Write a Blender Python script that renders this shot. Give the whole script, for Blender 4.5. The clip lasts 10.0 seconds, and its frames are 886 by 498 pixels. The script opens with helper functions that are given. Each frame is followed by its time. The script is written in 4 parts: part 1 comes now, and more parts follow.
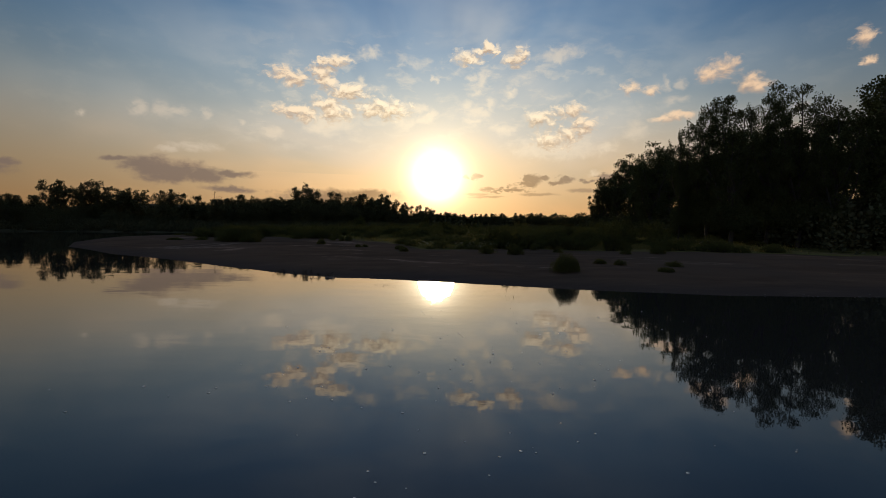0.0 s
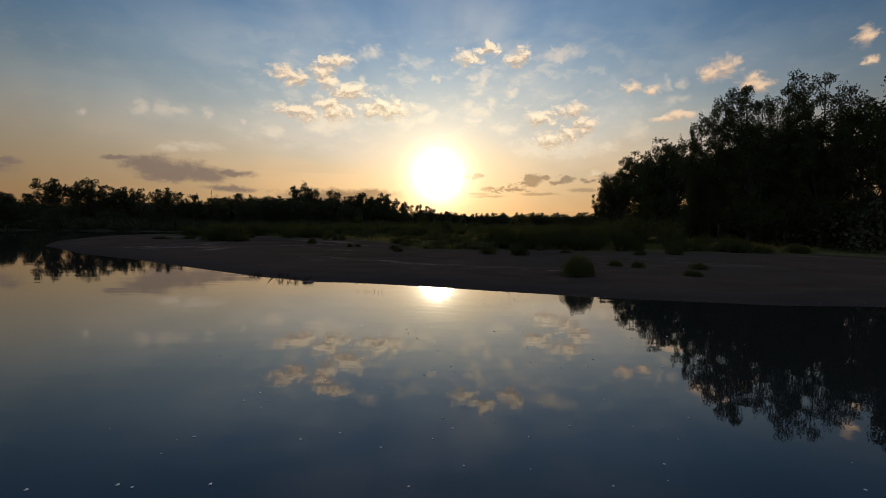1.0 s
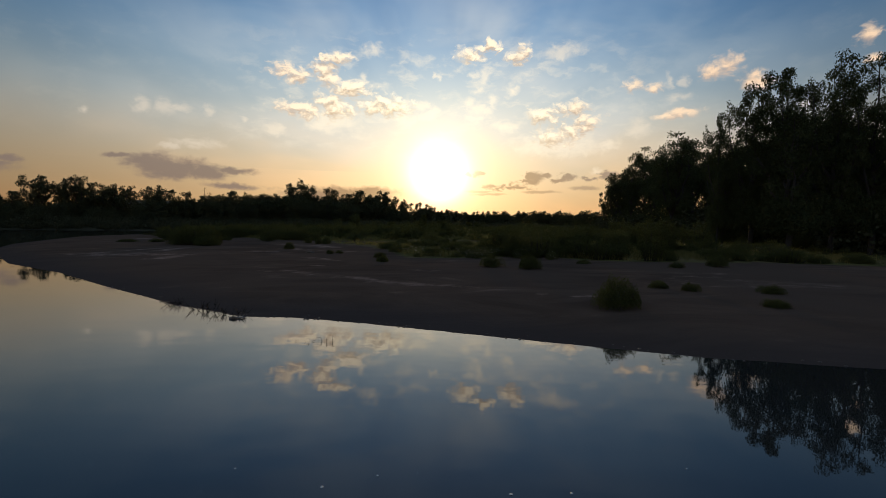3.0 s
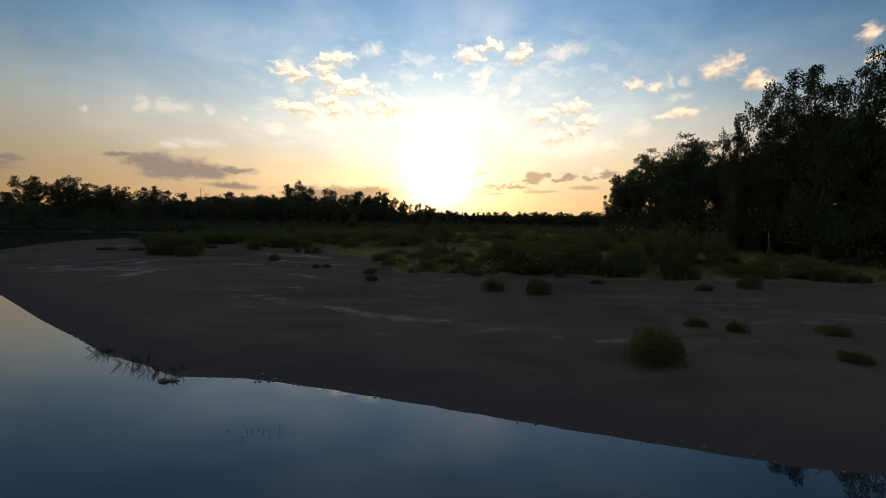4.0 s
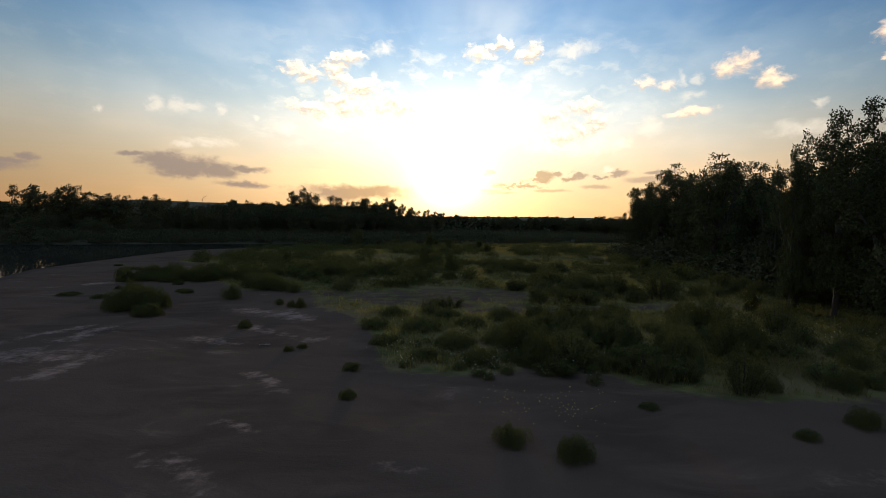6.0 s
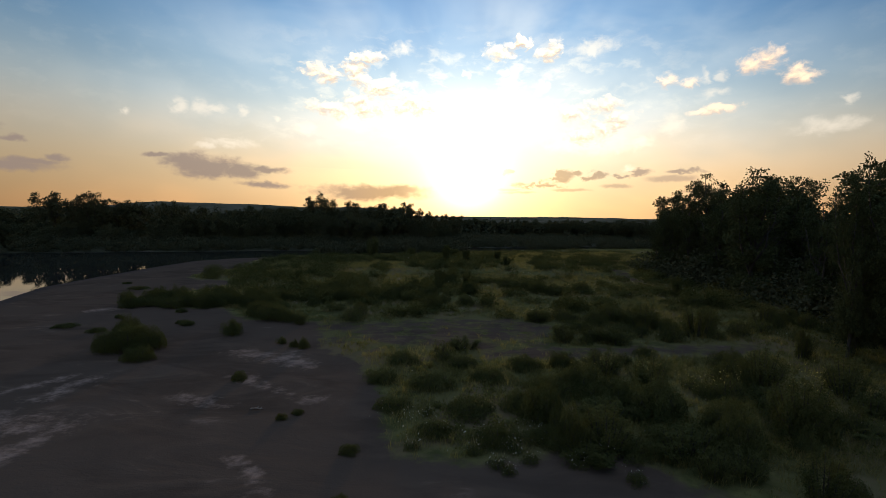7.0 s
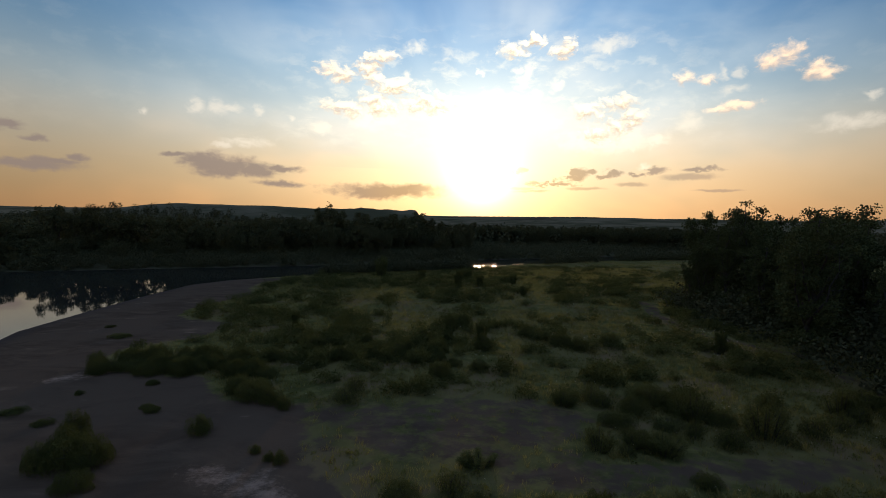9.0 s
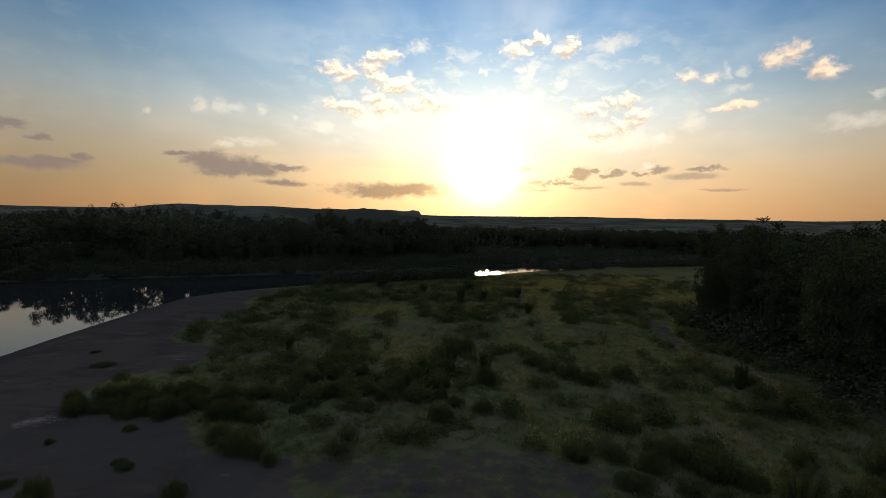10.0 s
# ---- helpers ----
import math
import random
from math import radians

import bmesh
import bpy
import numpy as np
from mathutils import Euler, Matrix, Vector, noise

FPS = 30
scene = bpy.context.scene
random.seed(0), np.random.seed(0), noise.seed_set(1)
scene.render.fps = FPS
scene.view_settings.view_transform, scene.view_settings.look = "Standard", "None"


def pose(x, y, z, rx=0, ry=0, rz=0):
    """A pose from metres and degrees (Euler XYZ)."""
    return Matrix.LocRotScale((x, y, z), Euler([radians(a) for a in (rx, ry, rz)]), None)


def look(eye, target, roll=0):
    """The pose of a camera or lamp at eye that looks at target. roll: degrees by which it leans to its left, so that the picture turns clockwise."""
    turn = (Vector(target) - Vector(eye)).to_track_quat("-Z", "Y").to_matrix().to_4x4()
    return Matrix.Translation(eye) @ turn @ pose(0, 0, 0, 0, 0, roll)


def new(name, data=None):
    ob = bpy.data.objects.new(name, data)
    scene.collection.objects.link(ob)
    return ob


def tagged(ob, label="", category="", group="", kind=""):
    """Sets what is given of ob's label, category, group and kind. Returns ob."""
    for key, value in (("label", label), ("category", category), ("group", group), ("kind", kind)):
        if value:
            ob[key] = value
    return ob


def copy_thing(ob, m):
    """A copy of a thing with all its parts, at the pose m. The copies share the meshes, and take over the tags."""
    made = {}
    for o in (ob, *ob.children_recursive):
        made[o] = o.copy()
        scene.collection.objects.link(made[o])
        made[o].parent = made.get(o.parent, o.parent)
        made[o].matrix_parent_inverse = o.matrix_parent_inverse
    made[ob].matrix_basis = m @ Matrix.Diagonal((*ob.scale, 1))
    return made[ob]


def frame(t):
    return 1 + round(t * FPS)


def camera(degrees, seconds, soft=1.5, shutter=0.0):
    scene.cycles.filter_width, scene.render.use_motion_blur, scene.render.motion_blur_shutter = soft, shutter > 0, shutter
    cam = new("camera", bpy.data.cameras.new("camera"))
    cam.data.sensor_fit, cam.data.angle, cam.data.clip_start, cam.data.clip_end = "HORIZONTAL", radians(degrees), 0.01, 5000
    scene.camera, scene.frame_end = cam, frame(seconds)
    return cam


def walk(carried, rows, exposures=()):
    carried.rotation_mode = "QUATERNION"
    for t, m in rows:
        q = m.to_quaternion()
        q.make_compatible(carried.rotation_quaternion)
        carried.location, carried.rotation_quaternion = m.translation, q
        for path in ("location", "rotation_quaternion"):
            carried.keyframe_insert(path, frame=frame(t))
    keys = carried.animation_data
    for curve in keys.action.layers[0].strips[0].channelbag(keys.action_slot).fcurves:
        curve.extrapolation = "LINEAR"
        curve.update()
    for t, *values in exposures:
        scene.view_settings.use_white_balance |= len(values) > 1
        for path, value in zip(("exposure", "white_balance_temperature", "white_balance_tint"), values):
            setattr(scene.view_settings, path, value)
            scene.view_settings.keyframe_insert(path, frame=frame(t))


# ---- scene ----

# ------------------------------------------------------------------ camera
cam = camera(82.5, 10.0, soft=0.6)
PATH = [
    (0, pose(0.00, 0.00, 3.00, 87.76, -0.77, 0.03)),
    (0.5, pose(0.19, 1.95, 2.89, 87.71, -0.80, 0.07)),
    (1, pose(0.31, 3.90, 2.89, 87.71, -0.82, 0.13)),
    (1.5, pose(0.48, 5.74, 2.91, 87.58, -0.87, 0.16)),
    (2, pose(0.66, 7.64, 2.99, 87.56, -0.89, 0.20)),
    (2.5, pose(0.76, 9.60, 3.19, 87.50, -0.88, 0.23)),
    (4, pose(1.09, 15.87, 4.53, 87.42, -0.94, 0.30)),
    (4.5, pose(1.22, 17.89, 5.41, 87.36, -1.00, 0.29)),
    (5, pose(1.34, 20.08, 6.69, 87.33, -1.00, 0.33)),
    (5.5, pose(1.40, 22.33, 8.19, 87.31, -1.03, 0.59)),
    (7, pose(1.64, 29.22, 12.99, 87.20, -1.05, 3.49)),
    (7.5, pose(1.57, 31.63, 14.64, 87.16, -1.02, 4.13)),
    (8, pose(1.50, 34.03, 16.32, 87.13, -1.04, 4.55)),
    (8.5, pose(1.41, 36.45, 18.05, 87.08, -1.02, 4.82)),
    (9, pose(1.29, 38.81, 19.78, 87.03, -1.08, 5.01)),
    (9.5, pose(1.13, 41.16, 21.52, 86.98, -1.15, 5.16)),
    (10, pose(0.97, 43.45, 23.26, 86.94, -1.15, 5.31)),
]
walk(cam, PATH, exposures=[(0, 0.0, 6950, 14), (1.5, 0.05, 6800, 13), (2.5, 0.16, 6700, 12), (4, 0.60, 6550, 11), (4.5, 0.72, 6550, 11), (5.5, 0.83, 6550, 11), (7, 0.82, 6500, 10.5),
                            (8.5, 0.76, 6400, 10), (10, 0.61, 6400, 10)])

# ------------------------------------------------------------------ sun and sky
SUN_AZ, SUN_EL = -0.75, 5.9      # degrees, azimuth to the right of +y
sun_dir = Vector((math.sin(radians(SUN_AZ)) * math.cos(radians(SUN_EL)), math.cos(radians(SUN_AZ)) * math.cos(radians(SUN_EL)), math.sin(radians(SUN_EL))))
sun_data = bpy.data.lights.new("sun", "SUN")
sun_data.energy, sun_data.angle, sun_data.color = 1.25, radians(4.0), (1.0, 0.70, 0.40)
sun = new("sun", sun_data)
sun.matrix_world = look(sun_dir * 400, (0, 0, 0))


class Nodes:
    """Short hand for building a node tree."""

    def __init__(self, tree):
        self.tree = tree
        tree.nodes.clear()

    def add(self, kind, values=(), **props):
        n = self.tree.nodes.new(kind)
        for key, value in props.items():
            setattr(n, key, value)
        for i, v in (values.items() if isinstance(values, dict) else enumerate(values)):
            if v is None:
                continue
            if isinstance(v, bpy.types.NodeSocket):
                self.tree.links.new(v, n.inputs[i])
            else:
                n.inputs[i].default_value = v
        return n

    def math(self, op, *v):
        return self.add("ShaderNodeMath", v, operation=op).outputs[0]

    def vec(self, op, *v):
        n = self.add("ShaderNodeVectorMath", v, operation=op)
        return n.outputs["Value"] if op in ("LENGTH", "DOT_PRODUCT", "DISTANCE") else n.outputs[0]

    def noise(self, vector, scale, detail=4.0, rough=0.55, dist=0.0):
        n = self.add("ShaderNodeTexNoise")
        self.tree.links.new(vector, n.inputs["Vector"])
        n.inputs["Scale"].default_value, n.inputs["Detail"].default_value = scale, detail
        n.inputs["Roughness"].default_value, n.inputs["Distortion"].default_value = rough, dist
        return n.outputs[0]

    def step(self, v, a, b, c=0.0, d=1.0):
        return self.add("ShaderNodeMapRange", (v, a, b, c, d), interpolation_type="SMOOTHSTEP").outputs[0]

    def ramp(self, v, stops):
        n = self.add("ShaderNodeValToRGB", (v,))
        e = n.color_ramp.elements
        while len(e) < len(stops):
            e.new(0.5)
        for i, (p, c) in enumerate(stops):
            e[i].position, e[i].color = p, (*c, 1)
        n.color_ramp.interpolation = "B_SPLINE" if len(stops) > 4 else "LINEAR"
        return n.outputs[0]

    def mix(self, f, a, b, op="MIX"):
        n = self.add("ShaderNodeMix", data_type="RGBA", blend_type=op)
        for i, v in ((0, f), (6, a), (7, b)):
            if isinstance(v, bpy.types.NodeSocket):
                self.tree.links.new(v, n.inputs[i])
            else:
                n.inputs[i].default_value = v if i == 0 else (*v, 1)
        return n.outputs[2]


# clouds: azimuth, elevation, half width, half height in degrees
PUFFS_WEST = [(-17.2, 16.0, 1.33, .42), (-16.4, 15.5, 1.09, .43), (-13.7, 16.3, .92, .68), (-13.1, 15.6, 1.19, .62), (-12.1, 17.5, 1.13, .34), (-13.6, 17.6, .72, .21),
              (-10.4, 14.8, 1.62, .54), (-11.4, 14.4, 1.0, .35), (-16.4, 12.3, 1.77, .44), (-15.4, 12.0, 1.1, .45), (-13.3, 13.2, 1.12, .51), (-12.3, 12.5, 1.0, .71),
              (-11.3, 12.2, .94, .45), (-7.5, 13.4, 1.71, .55), (-6.2, 13.0, 1.59, .72), (-8.0, 12.8, 1.23, .52)]
PUFFS_HIGH = [(2.6, 18.5, 1.04, .55), (4.0, 19.2, .83, .24), (4.9, 19.5, .76, .33), (8.5, 18.6, .68, .49), (7.8, 18.2, .89, .43), (5.4, 19.0, .41, .24),
              (10.8, 12.2, 1.28, .65), (14.1, 12.8, 1.05, .57), (15.0, 11.5, 1.17, .51), (15.3, 10.9, .91, .29), (11.9, 9.9, 1.74, .59), (13.7, 10.4, 1.12, .46)]
PUFFS_EAST = [(20.1, 14.8, .89, .41), (21.9, 14.4, .64, .38), (27.5, 15.6, 1.16, .60), (28.6, 15.8, 1.04, .60), (26.9, 15.1, .64, .28), (30.8, 14.2, .89, .54),
              (31.5, 13.8, .88, .43), (39.6, 14.8, .40, .29), (24.8, 11.8, 1.45, .35), (23.3, 11.5, 1.03, .27), (39.2, 16.7, .53, .58)]
SOFT_NEAR = [(-12.4, 11.3, 2.5, .84), (-13.4, 10.6, 1.82, .52), (-4.6, 11.7, .9, .53), (-1.4, 12.4, .42, .53), (-3.0, 13.2, 1.25, .39), (-18.6, 10.0, .94, .54),
             (4.2, 16.4, .62, .88), (7.1, 15.0, .62, .51), (2.5, 13.5, .83, .42), (5.0, 13.9, .62, .58), (3.8, 12.8, 1.25, .52), (3.4, 14.9, .69, .32),
             (3.3, 12.0, 1.04, .40), (6.9, 11.1, 1.51, .33), (12.7, 9.0, 3.66, .79), (17.6, 9.0, .76, .45), (-1.2, 16.4, .35, .32), (3.0, 16.5, .49, .32),
             (-8.3, 18.8, .88, .49), (-9.3, 16.0, .54, .38), (-2.5, 12.0, 1.04, .33), (12.5, 18.4, 1.65, .60)]
SOFT_WIDE = [(20.2, 10.2, .77, .55), (18.0, 9.1, .55, .34), (24.1, 13.2, 1.12, .26), (23.3, 14.8, .28, .57), (24.7, 14.8, .44, .40), (16.5, 6.4, .56, .29),
             (-31.0, 11.2, .5, .59), (-29.0, 11.3, .72, .53), (-28.0, 11.3, .87, .32), (-35.6, 10.1, .34, .30), (-21.5, 10.6, .37, .23), (-26.5, 8.0, 1.72, .37),
             (-28.6, 7.6, .86, .18), (-25.1, 11.2, .49, .33), (33.7, 9.5, 1.84, .57), (34.8, 11.5, .52, .28), (20.5, 10.5, .92, .66)]
SLATE = [(-30.8, 5.9, 1.58, .58), (-29.4, 5.6, 1.96, .88), (-27.6, 5.4, 2.02, .9), (-25.5, 5.1, 2.1, .61), (-22.7, 5.4, 2.01, .27), (-33.0, 6.3, 1.06, .18),
         (-28.4, 4.8, 2.33, .45), (-23.0, 3.9, 2.19, .24), (-40.8, 5.3, .74, .26), (-11.4, 3.5, 5.35, .57), (-12.6, 3.2, 3.13, .57), (-8.2, 3.8, 2.54, .38),
         (-45.6, 7.7, .96, .33), (-46.3, 7.7, .72, .37), (-43.8, 6.7, .78, .24), (-44.2, 4.5, 2.89, .39), (-42.6, 4.9, 1.81, .30)]
SCRAPS = [(2.6, 5.9, .31, .17), (3.8, 6.0, .42, .24), (9.9, 5.6, .88, .48), (10.9, 5.8, .61, .34), (8.9, 5.1, 1.09, .21), (13.6, 5.6, .86, .30), (12.8, 5.3, .67, .20),
          (4.9, 4.6, .70, .21), (7.7, 4.5, 1.72, .17), (6.0, 4.3, .62, .14), (15.9, 5.3, .58, .20), (17.5, 5.7, .86, .29), (21.7, 5.8, 1.51, .22)]
STREAKS = [(4.8, 3.7, 1.92, .12), (10.5, 4.0, 1.87, .16), (15.2, 4.4, 1.4, .2), (3.9, 4.0, 1.4, .12), (20.7, 5.1, 2.31, .28), (23.5, 3.7, 1.96, .12)]


def build_sky():
    world = bpy.data.worlds.new("evening_sky")
    scene.world = world
    world.use_nodes = True
    N = Nodes(world.node_tree)
    d = N.vec("NORMALIZE", N.add("ShaderNodeTexCoord").outputs["Generated"])
    xyz = N.add("ShaderNodeSeparateXYZ", (d,)).outputs
    el = N.math("MULTIPLY", N.math("ARCSINE", xyz[2]), 57.29578)
    az = N.math("MULTIPLY", N.math("ARCTAN2", xyz[0], xyz[1]), 57.29578)
    sky = N.add("ShaderNodeTexSky", sky_type="NISHITA", sun_disc=False, sun_elevation=radians(SUN_EL), sun_rotation=radians(SUN_AZ),
                air_density=1.0, dust_density=2.0, ozone_density=2.0).outputs[0]
    cosang = N.vec("DOT_PRODUCT", d, tuple(sun_dir))
    ang = N.math("MULTIPLY", N.math("ARCCOSINE", N.math("MINIMUM", cosang, 1.0)), 57.29578)
    # clear air: warm at the horizon, pale above it, blue higher up
    clear = N.ramp(N.math("DIVIDE", N.math("ABSOLUTE", el), 60.0), [
        (0.0, (.46, .225, .095)), (.06, (.52, .32, .150)), (.13, (.55, .425, .275)), (.21, (.33, .41, .43)), (.32, (.096, .238, .405)),
        (.45, (.048, .155, .345)), (.7, (.135, .165, .215)), (1.0, (.125, .145, .18))])
    side = N.step(ang, 8.0, 48.0, 1.12, 0.51)
    # unseen sky behind and overhead is raised to brighten the ground
    back = N.math("MULTIPLY", N.step(ang, 55.0, 130.0, 1.0, 1.4), N.step(el, 28.0, 68.0, 1.0, 2.9))
    col = N.add("ShaderNodeVectorMath", {0: clear, 3: N.math("MULTIPLY", side, back)}, operation="SCALE").outputs[0]
    col = N.vec("ADD", col, N.add("ShaderNodeVectorMath", {0: sky, 3: 0.006}, operation="SCALE").outputs[0])
    # the air is deeper blue on the north side
    north = N.math("MULTIPLY", N.step(az, 14.0, 42.0), N.step(el, 6.0, 16.0))
    col = N.vec("MULTIPLY", col, N.mix(north, (1, 1, 1), (.74, .82, .90)))

    def vector(x, y, z):
        return N.add("ShaderNodeCombineXYZ", (x, y, z)).outputs[0]

    def scaled(v, f):
        return N.add("ShaderNodeVectorMath", {0: v, 3: f}, operation="SCALE").outputs[0]

    # thin high veil, with rays and cloud shadows that spread from the sun
    streak = N.noise(vector(N.math("MULTIPLY", az, .05), N.math("MULTIPLY", el, .12), 3.1), 1.2, 4.0, .5, .4)
    ray_angle = N.math("ARCTAN2", N.math("SUBTRACT", el, SUN_EL), N.math("SUBTRACT", az, SUN_AZ))
    rays = N.noise(vector(N.math("MULTIPLY", ray_angle, 1.0), N.math("MULTIPLY", ang, .02), 0.4), 3.0, 3.0, .55)
    veil = N.math("MULTIPLY", N.step(streak, .36, .68), N.math("MULTIPLY", N.step(el, 3.0, 12.0), N.step(el, 34.0, 16.0)))
    veil = N.math("MULTIPLY", veil, N.step(ang, 40.0, 10.0, .03, .55))
    col = N.mix(veil, col, (.54, .56, .55))
    col = N.vec("MULTIPLY", col, N.mix(N.math("MULTIPLY", N.step(ang, 6.0, 16.0), N.step(rays, .60, .36)), (1.03, 1.02, 1.01), (.86, .91, .95)))

    pos = vector(az, el, 0.0)
    flat = N.vec("MULTIPLY", pos, (.7, 1.0, 1.0))
    warp = N.add("ShaderNodeTexNoise", {"Vector": flat, "Scale": .7, "Detail": 4.0}).outputs["Color"]
    bent = N.vec("ADD", flat, scaled(N.vec("SUBTRACT", warp, (.5, .5, .5)), 1.4))
    # a mottled sheet of thin cloud round the sun
    mottle = N.step(N.noise(N.vec("MULTIPLY", bent, (.6, 1.0, 1.0)), .75, 6.0, .58), .47, .72)
    mottle = N.math("MULTIPLY", mottle, N.math("MULTIPLY", N.step(ang, 28.0, 12.0, .03, .42), N.math("MULTIPLY", N.step(el, 7.0, 10.0), N.step(el, 22.0, 17.0))))
    col = N.mix(mottle, col, (.80, .72, .57))

    def nearest(p, clouds):
        best = None
        for a, e, w, h in clouds:
            r = N.vec("LENGTH", N.vec("MULTIPLY_ADD", p, (.82 / w, .74 / h, 0), (-.82 * a / w, -.74 * e / h, 0)))
            best = r if best is None else N.math("MINIMUM", best, r)
        return best

    def density(shift, clouds, ragged, size=1.8, depth=8.0):
        """How far inside the clouds a direction lies, above nought where there is cloud."""
        q = N.vec("ADD", bent, shift)
        p = N.vec("ADD", N.vec("ADD", pos, shift), N.vec("MULTIPLY", N.vec("SUBTRACT", N.add("ShaderNodeTexNoise", {"Vector": q, "Scale": 1.1, "Detail": 4.0}).outputs["Color"], (.5, .5, .5)), (2.6 * ragged, 1.5 * ragged, 0)))
        n = N.math("ADD", N.noise(q, size, depth, .62), N.math("MULTIPLY", N.noise(q, size * .4, 2.0, .5), .6))
        return N.math("ADD", N.math("SUBTRACT", 1.0, N.math("MINIMUM", nearest(p, clouds), 2.6)), N.math("MULTIPLY_ADD", n, 2.0 * ragged, -1.6 * ragged))

    soft = N.math("MULTIPLY", N.step(density((0, 0, 0), SOFT_NEAR, .9, 1.3, 6.0), -.5, .9), .5)
    soft = N.math("MAXIMUM", soft, N.math("MULTIPLY", N.step(density((0, 0, 0), SOFT_WIDE, .8, 1.3, 6.0), -.5, 1.0), .45))
    col = N.mix(soft, col, N.mix(N.step(ang, 30.0, 8.0), (.66, .58, .47), (.92, .80, .60)))
    # heaps lit from behind: bright tops and rims over dull hearts
    for heaps, ragged, edge in ((PUFFS_WEST + PUFFS_HIGH, 1.25, -.58), (PUFFS_EAST, .8, -.45)):
        here = density((0, 0, 0), heaps, ragged)
        above = density((.12, .5, 0), heaps, ragged)
        lit = N.step(N.math("SUBTRACT", here, above), -.8, .9)
        lit = N.math("MAXIMUM", lit, N.step(here, .3, -.5, 0.0, .6))
        heart = N.mix(N.step(ang, 22.0, 7.0), (.47, .35, .27), (.46, .32, .19))
        rim = N.mix(N.step(ang, 30.0, 8.0), (.84, .61, .41), (1.0, .87, .64))
        col = N.mix(N.math("MULTIPLY", N.step(here, edge, edge + 1.35), .92), col, N.mix(lit, heart, rim))
    # the glow round the sun
    glow1 = N.math("MULTIPLY", N.math("EXPONENT", N.math("DIVIDE", ang, -1.0)), 10.0)
    glow2 = N.math("MULTIPLY", N.math("EXPONENT", N.math("DIVIDE", ang, -4.0)), .55)
    glow3 = N.math("MULTIPLY", N.math("EXPONENT", N.math("DIVIDE", ang, -11.0)), .20)
    for g, c in ((glow1, (1, .93, .72)), (glow2, (1, .82, .43)), (glow3, (1, .92, .66))):
        col = N.vec("ADD", col, scaled(c, g))
    # low clouds are drawn out along the horizon, dark against the light
    low = N.step(density((0, 0, 0), SLATE, .55, 1.5, 7.0), -.35, .6)
    low = N.math("MAXIMUM", low, N.math("MULTIPLY", N.step(density((0, 0, 0), STREAKS, .3), -.2, .6), .6))
    low = N.math("MAXIMUM", low, N.math("MULTIPLY", N.step(density((0, 0, 0), SCRAPS, .95, 2.2), -.3, .5), .85))
    low = N.math("MULTIPLY", low, N.step(ang, 1.5, 9.0, .25, .78))
    col = N.mix(low, col, N.mix(N.step(ang, 8.0, 20.0), (.26, .165, .085), (.17, .132, .118)))
    bg = N.add("ShaderNodeBackground", (col, 1.0))
    out = N.add("ShaderNodeOutputWorld")
    world.node_tree.links.new(bg.outputs[0], out.inputs[0])


build_sky()

# ------------------------------------------------------------------ materials


def material(name, build):
    m = bpy.data.materials.new(name)
    m.use_nodes = True
    N = Nodes(m.node_tree)
    out = N.add("ShaderNodeOutputMaterial")
    m.node_tree.links.new(build(N), out.inputs[0])
    return m


def place_of(N):
    return N.add("ShaderNodeNewGeometry").outputs["Position"]


def bumped(N, height, strength, distance=.05):
    n = N.add("ShaderNodeBump")
    n.inputs["Strength"].default_value, n.inputs["Distance"].default_value = strength, distance
    N.tree.links.new(height, n.inputs["Height"])
    return n.outputs[0]


